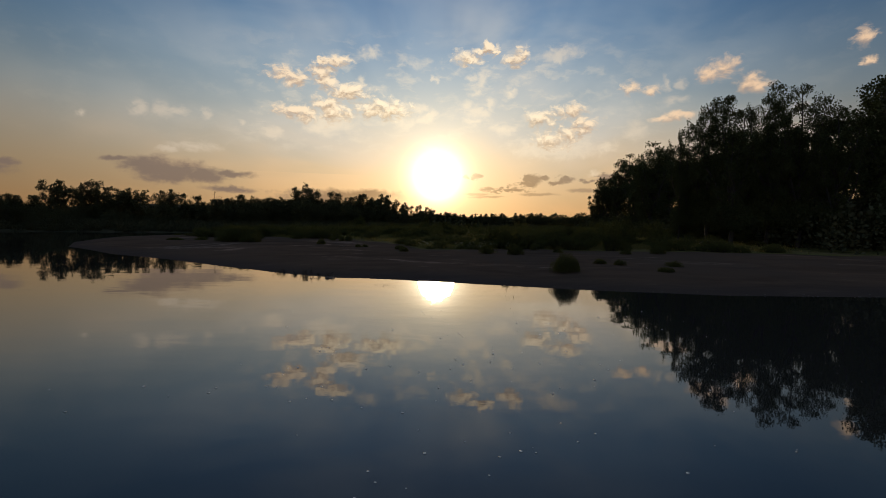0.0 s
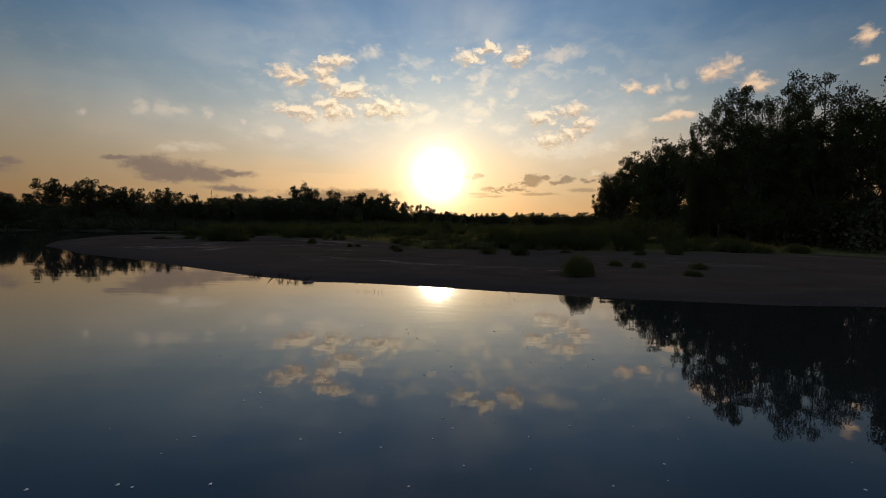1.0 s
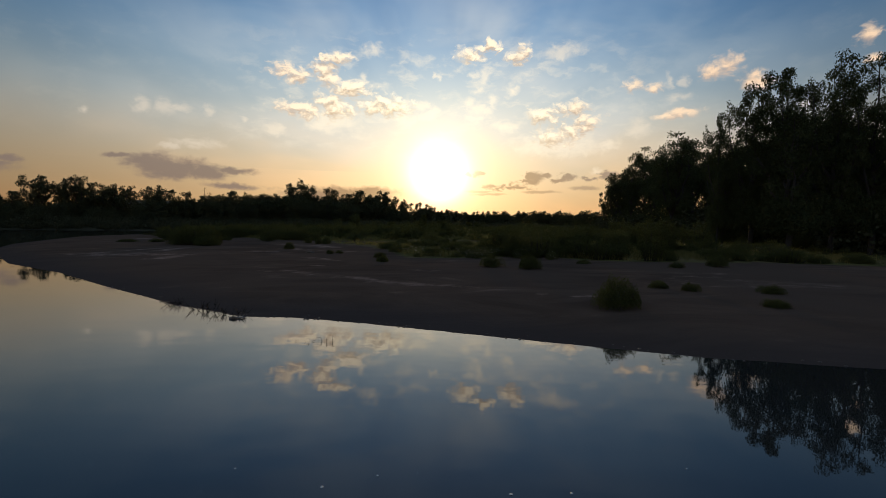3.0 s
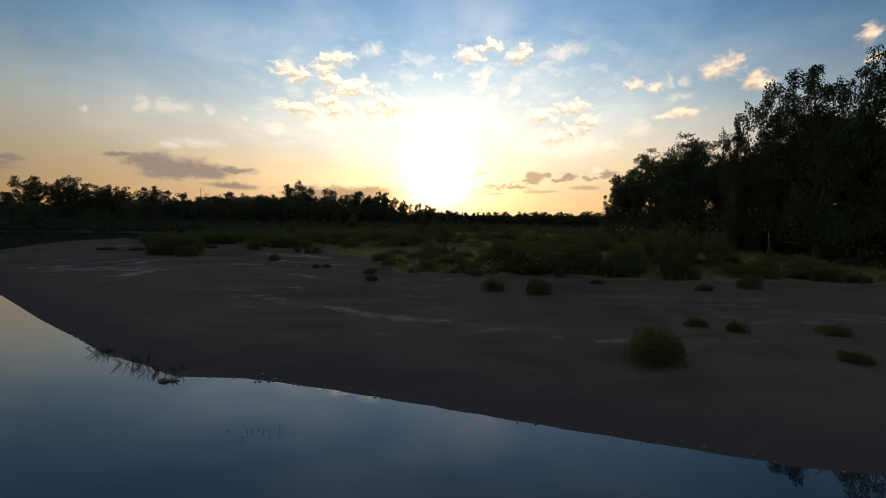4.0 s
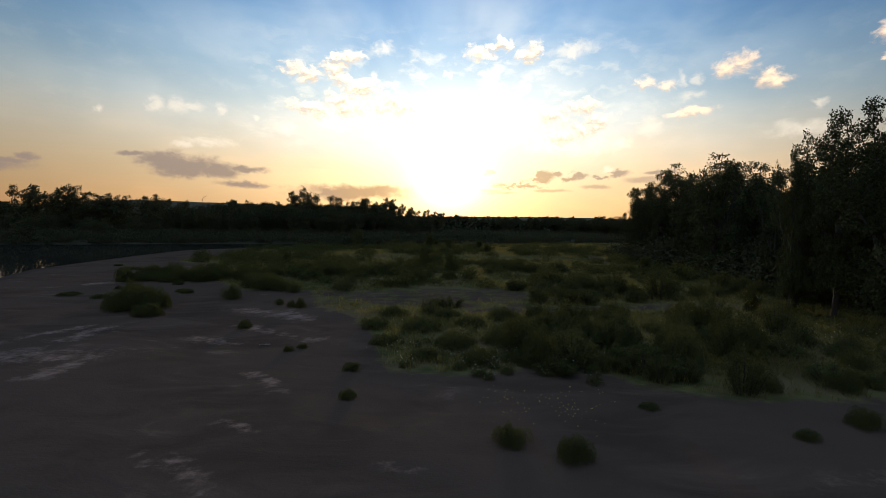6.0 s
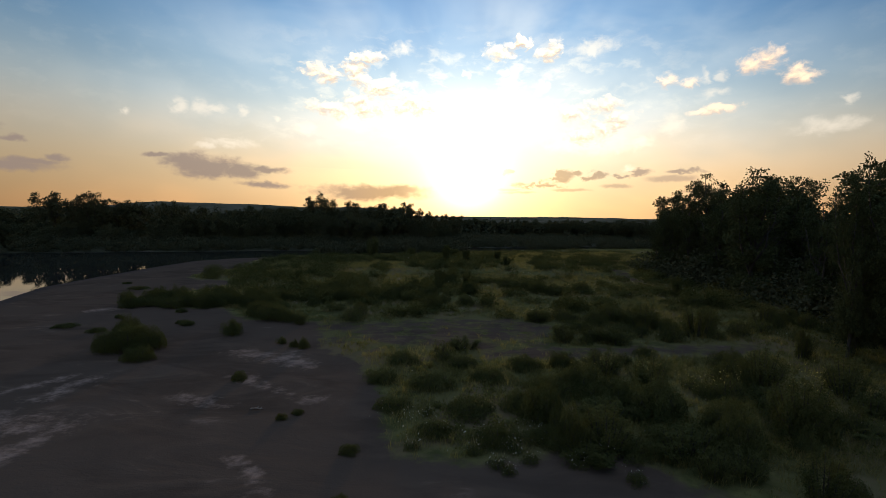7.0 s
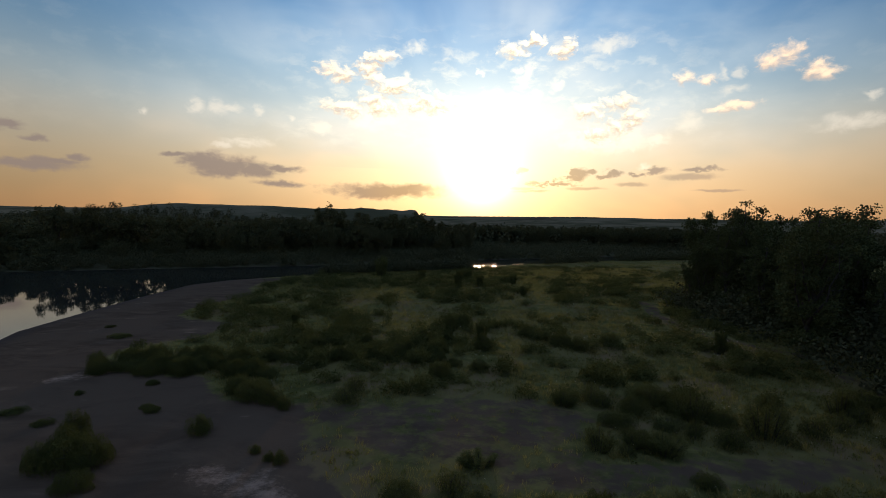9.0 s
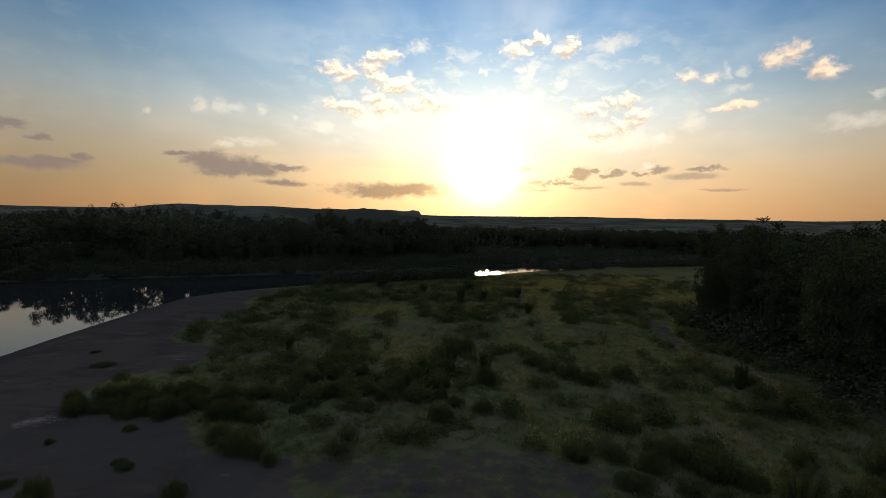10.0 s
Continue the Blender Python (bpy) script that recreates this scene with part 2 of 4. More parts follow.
def ground_surface(N):
    p = place_of(N)
    veg = N.add("ShaderNodeAttribute", attribute_name="growth").outputs["Fac"]
    wet = N.add("ShaderNodeAttribute", attribute_name="shore").outputs["Fac"]
    flat = N.vec("MULTIPLY", p, (.5, 1.0, 1.0))
    big, mid, fine = N.noise(p, .07, 4, .6), N.noise(flat, .33, 6, .62, .8), N.noise(p, 9.0, 4, .6)
    rip = N.noise(N.vec("MULTIPLY", p, (.35, 2.2, 1)), 1.4, 3, .5, .3)
    sand = N.mix(N.step(mid, .35, .7), (.059, .045, .036), (.095, .071, .056))
    sand = N.mix(N.step(big, .40, .62), sand, (.080, .061, .049))
    dry = N.math("MULTIPLY", N.step(mid, .60, .70), N.step(N.noise(p, .19, 3, .6), .46, .60))
    pale = N.add("ShaderNodeAttribute", attribute_name="drift").outputs["Fac"]
    crumb = N.math("ADD", N.math("MULTIPLY_ADD", N.noise(p, .8, 6, .7), 2.2, -1.1), N.math("MULTIPLY_ADD", N.noise(N.vec("MULTIPLY", p, (.6, 1, 1)), 3.0, 4, .7), .9, -.45))
    dry = N.math("MAXIMUM", N.math("MULTIPLY", dry, .35), N.math("MULTIPLY", N.step(pale, .0, .35), N.step(N.math("ADD", N.math("MULTIPLY", pale, .75), crumb), .2, 1.15)))
    sand = N.mix(N.math("MULTIPLY", dry, .85), sand, (.27, .20, .17))
    damp = N.step(wet, .9, .0)
    sand = N.mix(N.math("MULTIPLY", damp, .75), sand, (.055, .047, .045))
    sand = N.mix(N.math("MULTIPLY", N.step(fine, .55, .75), .25), sand, (.08, .07, .07))
    soil = N.mix(N.step(N.noise(p, .5, 5, .65), .38, .65), (.058, .064, .025), (.118, .115, .048))
    soil = N.mix(N.step(N.noise(p, .05, 3, .6), .45, .62), soil, (.112, .104, .048))
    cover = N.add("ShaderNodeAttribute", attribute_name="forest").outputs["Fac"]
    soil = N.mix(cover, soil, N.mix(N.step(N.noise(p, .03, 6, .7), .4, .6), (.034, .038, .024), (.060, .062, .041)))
    soil = N.mix(N.math("MULTIPLY", N.step(N.noise(p, .13, 5, .65, .5), .50, .66), N.math("SUBTRACT", 1.0, cover)), soil, (.125, .100, .060))
    # paler with distance: haze over the hills put into the base colour
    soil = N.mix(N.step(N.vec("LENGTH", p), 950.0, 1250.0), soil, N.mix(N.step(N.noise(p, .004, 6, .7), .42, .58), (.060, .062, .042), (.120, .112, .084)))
    edge = N.step(N.math("ADD", veg, N.math("MULTIPLY_ADD", N.noise(p, .6, 5, .65), .9, -.45)), .38, .62)
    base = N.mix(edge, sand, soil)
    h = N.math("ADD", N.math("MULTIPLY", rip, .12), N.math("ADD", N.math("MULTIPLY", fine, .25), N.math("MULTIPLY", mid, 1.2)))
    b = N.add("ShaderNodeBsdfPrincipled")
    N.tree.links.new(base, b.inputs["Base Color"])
    N.tree.links.new(N.math("MULTIPLY_ADD", damp, -.25, .9), b.inputs["Roughness"])
    b.inputs["Specular IOR Level"].default_value = .0
    N.tree.links.new(bumped(N, h, .6, .12), b.inputs["Normal"])
    return b.outputs[0]


def water_surface(N):
    p = place_of(N)
    w = N.math("ADD", N.noise(N.vec("MULTIPLY", p, (.5, 1, 1)), .55, 2, .5), N.math("MULTIPLY", N.noise(p, 3.0, 2, .5), .12))
    b = N.add("ShaderNodeBsdfPrincipled")
    b.inputs["Base Color"].default_value = (.018, .021, .022, 1)
    b.inputs["Roughness"].default_value = .02
    b.inputs["IOR"].default_value = 1.52
    N.tree.links.new(bumped(N, w, .085, .06), b.inputs["Normal"])
    return b.outputs[0]


def leaf_surface(dark, light, shine=.25, through_light=.35):
    def build(N):
        info = N.add("ShaderNodeNewGeometry")
        rnd = N.add("ShaderNodeObjectInfo").outputs["Random"]
        v = N.math("MULTIPLY_ADD", info.outputs["Random Per Island"], .8, N.math("MULTIPLY", rnd, .35))
        c = N.mix(v, dark, light)
        b = N.add("ShaderNodeBsdfPrincipled")
        N.tree.links.new(c, b.inputs["Base Color"])
        b.inputs["Roughness"].default_value, b.inputs["Specular IOR Level"].default_value = .55, shine
        t = N.add("ShaderNodeBsdfTranslucent")
        N.tree.links.new(N.mix(.5, c, (.11, .125, .03)), t.inputs["Color"])
        s = N.add("ShaderNodeMixShader", (through_light, b.outputs[0], t.outputs[0]))
        return s.outputs[0]
    return build


def bark_surface(N):
    p = place_of(N)
    n = N.noise(N.vec("MULTIPLY", p, (4, 4, .8)), 3.0, 5, .65)
    b = N.add("ShaderNodeBsdfPrincipled", (N.mix(N.step(n, .35, .65), (.017, .014, .011), (.040, .033, .027)),))
    b.inputs["Roughness"].default_value = .9
    N.tree.links.new(bumped(N, n, .8, .04), b.inputs["Normal"])
    return b.outputs[0]


def plain_surface(colour, second, scale, rough=.8):
    def build(N):
        n = N.noise(place_of(N), scale, 5, .6)
        b = N.add("ShaderNodeBsdfPrincipled", (N.mix(N.step(n, .35, .65), colour, second),))
        b.inputs["Roughness"].default_value = rough
        return b.outputs[0]
    return build


GROUND = material("sand_and_meadow", ground_surface)
WATER = material("river_water", water_surface)
LEAF_POPLAR = material("poplar_leaves", leaf_surface((.034, .042, .020), (.070, .081, .036), .0, .02))
LEAF_FAR = material("bank_tree_leaves", leaf_surface((.040, .046, .026), (.078, .083, .044), .0, .04))
LEAF_WOODS = material("distant_leaves", leaf_surface((.040, .044, .026), (.068, .072, .042), .0, .02))
LEAF_WILLOW = material("willow_leaves", leaf_surface((.094, .098, .033), (.160, .156, .056), .0, .45))
LEAF_SHRUB = material("shrub_leaves", leaf_surface((.034, .041, .015), (.086, .094, .036), .0, .16))
LEAF_GRASS = material("grass_blades", leaf_surface((.140, .128, .048), (.240, .200, .084), .0, .5))
FLOWER = material("pale_flower_heads", leaf_surface((.38, .37, .30), (.62, .60, .50), .2, .4))
# yellow colour stands in for sunlight on the topmost leaves
LIT_TIP = material("sunlit_leaf_tips", leaf_surface((.26, .23, .07), (.44, .38, .13), .1, .5))
BARK = material("grey_bark", bark_surface)
DRIFT = material("driftwood", plain_surface((.10, .085, .07), (.22, .19, .165), 6.0))
PEBBLE = material("wet_stone", plain_surface((.035, .030, .028), (.085, .074, .068), 9.0, .6))
FOAM = material("foam", plain_surface((.55, .55, .52), (.8, .8, .78), 20.0, .5))

# ------------------------------------------------------------------ mesh helpers


def mesh_of(name, verts, faces, mat, smooth=False):
    me = bpy.data.meshes.new(name)
    me.from_pydata(verts, [], faces)
    me.materials.append(mat)
    if smooth:
        me.shade_smooth()
    return me


def quads(name, corners, mat):
    """One mesh of separate quads; corners has the shape (n, 4, 3)."""
    n = len(corners)
    me = bpy.data.meshes.new(name)
    me.vertices.add(4 * n)
    me.vertices.foreach_set("co", np.ascontiguousarray(corners, dtype=np.float32).ravel())
    me.loops.add(4 * n)
    me.loops.foreach_set("vertex_index", np.arange(4 * n, dtype=np.int32))
    me.polygons.add(n)
    me.polygons.foreach_set("loop_start", np.arange(0, 4 * n, 4, dtype=np.int32))
    me.update(calc_edges=True)
    me.materials.append(mat)
    return me


def thing(name, x, y, z, label, category, group="", kind=""):
    ob = new(name)
    ob.matrix_basis = pose(x, y, z)
    return tagged(ob, label, category, group, kind)


def part(name, me, parent, label=""):
    ob = new(name, me)
    ob.parent = parent
    if label:
        tagged(ob, label)
    return ob


def leaves(rng, centres, length, width, up=0.0):
    """Diamond leaves round the given centres."""
    n = len(centres)
    u = rng.normal(size=(n, 3))
    u[:, 2] += up
    u /= np.linalg.norm(u, axis=1)[:, None]
    v = np.cross(u, rng.normal(size=(n, 3)))
    v /= np.linalg.norm(v, axis=1)[:, None]
    s = rng.uniform(.65, 1.35, (n, 1))
    return np.stack([centres - u * length * s, centres + v * width * s, centres + u * length * s, centres - v * width * s], axis=1)


def tube(verts, faces, a, b, ra, rb, sides=6):
    """Adds a tapered piece of wood from a to b to the lists."""
    a, b = Vector(a), Vector(b)
    m = (b - a).to_track_quat("Z", "Y").to_matrix()
    k = len(verts)
    for c, r in ((a, ra), (b, rb)):
        for i in range(sides):
            w = 2 * math.pi * i / sides
            verts.append(c + m @ Vector((math.cos(w) * r, math.sin(w) * r, 0)))
    for i in range(sides):
        j = (i + 1) % sides
        faces.append((k + i, k + j, k + sides + j, k + sides + i))
    faces.append(tuple(k + sides + i for i in range(sides)))


TABLE = np.random.default_rng(77).random((128, 256, 256))


def lattice(x, y, seed):
    return TABLE[seed % 128, x.astype(int) & 255, y.astype(int) & 255]


def value_noise(x, y, seed=0):
    i, j = np.floor(x), np.floor(y)
    f, g = x - i, y - j
    f, g = f * f * (3 - 2 * f), g * g * (3 - 2 * g)
    return (lattice(i, j, seed) * (1 - f) + lattice(i + 1, j, seed) * f) * (1 - g) + (lattice(i, j + 1, seed) * (1 - f) + lattice(i + 1, j + 1, seed) * f) * g


def rough(x, y, size, seed=0, octaves=4):
    t, a, k = 0.0, .5, 1.0 / size
    for o in range(octaves):
        t = t + a * (value_noise(x * k, y * k, seed + o) - .5)
        a, k = a * .5, k * 2.03
    return t


# ------------------------------------------------------------------ plan of river, sand and growth
NEAR_BANK = [(700, 60), (200, 42), (80, 30), (40, 25.5), (21.6, 24.3), (14, 24.2), (8, 25.5), (3.7, 27.2), (.4, 28.6), (-2.3, 29.7), (-4.7, 30.45),
             (-6.8, 30.5), (-8.3, 31.6), (-10.5, 32.9), (-12.9, 35), (-16.9, 38.3), (-25.2, 45.6), (-34, 51.9), (-43, 61), (-50, 67.5), (-62, 85), (-71, 103),
             (-77.5, 117), (-80, 131), (-82, 145), (-84, 160), (-85.7, 181), (-81, 194), (-71.5, 206), (-60, 217), (-40, 232), (-20, 247),
             (-2, 267), (27, 297), (67, 330), (120, 355), (260, 397)]
FAR_BANK = [(260, 440), (130, 400), (69, 368), (31, 334), (0, 314), (-20, 292), (-60, 262), (-102, 236), (-135, 216), (-163, 198), (-260, 150),
            (-400, 110), (-700, 70), (-700, -140), (700, -140)]
RIVER = np.array(NEAR_BANK + FAR_BANK, dtype=float)
GROWTH = np.array([(700, 62), (90, 50), (40, 49), (26.5, 51), (21, 51.2), (15, 51.3), (11, 52.4), (9.2, 55), (3.6, 54.7), (-2, 56.5), (-6.4, 65.8), (-7.7, 71.7),
                   (-12.8, 75.8), (-16.7, 87.4), (-25.3, 88), (-32, 95.5), (-41, 95.1), (-48.3, 100.5), (-50, 107), (-42.5, 113), (-44, 125),
                   (-57, 130), (-60, 137), (-58, 160), (-65, 181), (-62, 200), (-40, 236), (-2, 265), (27, 294), (67, 329), (120, 356), (260, 399), (700, 420)], dtype=float)


TRACK = np.array([(43.5, 96), (45.6, 103), (45.9, 108), (45.0, 114), (42.5, 119.7), (39.3, 126.5), (36.5, 134), (36.3, 145), (38.0, 168)], dtype=float)

# drifts of dry pale sand: from x, y to x, y, and half width
DRIFTS = [(-10.6, 44, -9.8, 43, .2), (-9.8, 43, -6.8, 41.3, .35), (-5, 40, -1, 37.6, .5), (-1, 37.6, 2.4, 36.3, .4), (5.2, 34.5, 8, 33.8, .2), (-.6, 43.2, .8, 42.6, .2),
          (-30, 57, -24, 57.3, 1.3), (-18.5, 63, -15.5, 61, .7), (-16, 67, -9.5, 62.5, .6), (-20, 73.5, -13.5, 71.5, 1.0), (-15, 73, -12, 70.5, .9),
          (-23, 53, -22, 58, .7), (-27.5, 61, -26.5, 66, .8), (-33, 58, -29, 66, .6), (-9, 47, -7, 46, .3),
          (-10.5, 54, -8, 51, .4), (-20.5, 92, -17, 90.5, .8), (2, 58, 4.5, 56, .8), (-48, 92, -40, 99, 1.0)]

# fainter spreads of dry sand
FAINT = [(15.4, 42.8, 19, 42.4, .6), (14.5, 41, 18, 40.6, .4), (12.7, 39, 17, 37.7, .8), (17, 39.5, 21, 39, .6), (14.7, 42.4, 14.0, 40.5, .3), (14.0, 40.5, 12.3, 38.9, .3), (12.3, 38.9, 10.4, 37.3, .3)]


def inside_and_distance(poly, x, y):
    x, y = np.asarray(x, float), np.asarray(y, float)
    best = np.full(x.shape, 1e9)
    odd = np.zeros(x.shape, bool)
    for (ax, ay), (bx, by) in zip(poly, np.roll(poly, -1, 0)):
        dx, dy = bx - ax, by - ay
        t = np.clip(((x - ax) * dx + (y - ay) * dy) / (dx * dx + dy * dy), 0, 1)
        best = np.minimum(best, np.hypot(x - ax - t * dx, y - ay - t * dy))
        if ay != by:
            odd ^= ((ay > y) != (by > y)) & (x < (bx - ax) * (y - ay) / (by - ay) + ax)
    return odd, best


def growth_at(x, y):
    odd, d = inside_and_distance(GROWTH, x, y)
    g = np.where(odd, d, -d) + 5.0 * rough(x, y, 9.0, 31)
    g = np.clip(.5 + g / 4.0, 0, 1)
    clearing = np.minimum(np.hypot((x + 4) / 19.0, (y - 83) / 8.0), np.hypot((x - 16) / 13.0, (y - 77 - .1 * (x - 16)) / 3.0)) + 1.2 * rough(x, y, 8.0, 47)
    g = np.minimum(g, np.clip((clearing - .45) * 1.3 + 1.2 * rough(x, y, 3.0, 49), .46, 1))
    clearing = np.hypot((x + 8) / 30.0, (y - 150) / 5.0) + 1.6 * rough(x, y, 14.0, 53)
    g = np.minimum(g, np.clip((clearing - .5) * 1.6, .72, 1))
    # two ruts of a worn track past the grove
    rut = np.abs(np.hypot(x - np.interp(y, TRACK[:, 1], TRACK[:, 0]) + 2 * rough(x, y, 9.0, 127), 0) - .75)
    g = np.where((y > TRACK[0, 1]) & (y < TRACK[-1, 1]), np.minimum(g, np.clip(.42 + .5 * (rut - .25) + 1.0 * rough(x, y, 3.0, 129), .42, 1)), g)
    odd, d = inside_and_distance(RIVER, x, y)
    far = (y > 200) | (x < -95) | (y < 0)
    return np.where(far & ~odd, 1.0, g)


def height_at(x, y):
    x, y = np.asarray(x, float), np.asarray(y, float)
    odd, d = inside_and_distance(RIVER, x, y)
    d = np.maximum(0, d + np.where(odd, 0, np.minimum(1, d / 3) * 1.2 * rough(x, y, 5.0, 3)))
    land = .25 * (1 - np.exp(-d / 2.0)) + 1.75 * (1 - np.exp(-d / 48.0)) + .5 * np.minimum(1, d / 15) * rough(x, y, 11.0, 9) + .8 * np.minimum(1, d / 60) * rough(x, y, 45.0, 12)
    bed = -np.minimum(1.8, .10 * d)
    z = np.where(odd, bed, np.maximum(land, .012 * np.minimum(d, 8)))
    rise = np.clip((y - 141 - .12 * x + 6 * rough(x, y, 16.0, 121)) / 4, 0, 1) * np.clip((240 - y) / 60, 0, 1) * np.clip((x + 34) / 16, 0, 1) * np.clip((46 - x) / 12, 0, 1)
    z = z + np.where(odd, 0, .6 * rise * rise * (3 - 2 * rise))
    far = np.hypot(x, y)
    a = np.degrees(np.arctan2(x, y))
    near_ridge = np.clip((a + 47) / 14, 0, 1) * np.clip((-6.2 - a) / 1.6, 0, 1)
    z = z + near_ridge * 50 * np.exp(-((far - 1350) / 260) ** 2) * (1 + .22 * rough(a * 3, far * .001, 4.0, 71))
    ridge = 68 * np.clip((far - 2300) / 1100, 0, 1) * (1 + .35 * rough(a, far * .0006, 9.0, 83)) * np.clip((a + 75) / 28, .3, 1)
    tree_tops = 5 * rough(a * 20, far * .02, 1.0, 91)
    return z + np.where(far > 2000, ridge + tree_tops, 0) + near_ridge * 3 * rough(a * 30, far * .02, 1.0, 93) * (far > 1000) * (far < 1900)


def ground_z(x, y):
    return float(height_at(np.array([x]), np.array([y]))[0])


def axis(stops):
    """Coordinates with a spacing that changes from stop to stop."""
    out = []
    for (a, b, s) in stops:
        n = max(1, round((b - a) / s))
        out += [a + (b - a) * i / n for i in range(n)]
    return np.array(out + [stops[-1][1]])


def build_ground():
    xs = axis([(-4400, -1500, 110), (-1500, -500, 40), (-500, -200, 10), (-200, -95, 3), (-95, -30, 1.0), (-30, 30, .55), (30, 60, 1.0), (60, 150, 3), (150, 500, 14), (500, 1500, 40), (1500, 4400, 110)])
    ys = axis([(-1500, -150, 60), (-150, 18, 8), (18, 70, .55), (70, 125, .9), (125, 220, 2), (220, 450, 4), (450, 900, 18), (900, 1900, 45), (1900, 4600, 110)])
    X, Y = np.meshgrid(xs, ys)
    Z = height_at(X, Y)
    nx, ny = len(xs), len(ys)
    co = np.stack([X, Y, Z], -1).reshape(-1, 3)
    i = np.arange(nx * ny).reshape(ny, nx)
    f = np.stack([i[:-1, :-1], i[:-1, 1:], i[1:, 1:], i[1:, :-1]], -1).reshape(-1, 4)
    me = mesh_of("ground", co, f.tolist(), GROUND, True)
    a = me.attributes.new("growth", "FLOAT", "POINT")
    a.data.foreach_set("value", growth_at(X, Y).ravel().astype(np.float32))
    odd, d = inside_and_distance(RIVER, X, Y)
    d = np.where(odd, 0, np.clip((d + 2.5 * rough(X, Y, 7.0, 17)) / 4.5, 0, 1))
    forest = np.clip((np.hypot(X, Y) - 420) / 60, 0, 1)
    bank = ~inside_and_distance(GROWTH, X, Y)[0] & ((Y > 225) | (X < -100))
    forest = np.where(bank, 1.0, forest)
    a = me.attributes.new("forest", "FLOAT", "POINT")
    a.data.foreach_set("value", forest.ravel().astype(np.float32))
    pale = np.zeros(X.shape)
    wx, wy = X + 2.2 * rough(X, Y, 3.0, 101), Y + 2.2 * rough(X, Y, 3.0, 105)
    for (ax, ay, bx, by, r), strength in [(s, 1.0) for s in DRIFTS] + [(s, .5) for s in FAINT]:
        t = np.clip(((wx - ax) * (bx - ax) + (wy - ay) * (by - ay)) / ((bx - ax) ** 2 + (by - ay) ** 2), 0, 1)
        pale = np.maximum(pale, strength * (1 - np.hypot(wx - ax - t * (bx - ax), wy - ay - t * (by - ay)) / (2.2 * r)))
    a = me.attributes.new("drift", "FLOAT", "POINT")
    a.data.foreach_set("value", np.clip(pale, 0, 1).ravel().astype(np.float32))
    a = me.attributes.new("shore", "FLOAT", "POINT")
    a.data.foreach_set("value", d.ravel().astype(np.float32))
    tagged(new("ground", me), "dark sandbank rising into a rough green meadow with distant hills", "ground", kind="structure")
    me = mesh_of("water", [(-720, -150, 0), (720, -150, 0), (720, 480, 0), (-720, 480, 0)], [(0, 1, 2, 3)], WATER)
    tagged(new("water", me), "calm dark river mirroring the evening sky", "river", kind="structure")


build_ground()

# ------------------------------------------------------------------ trees


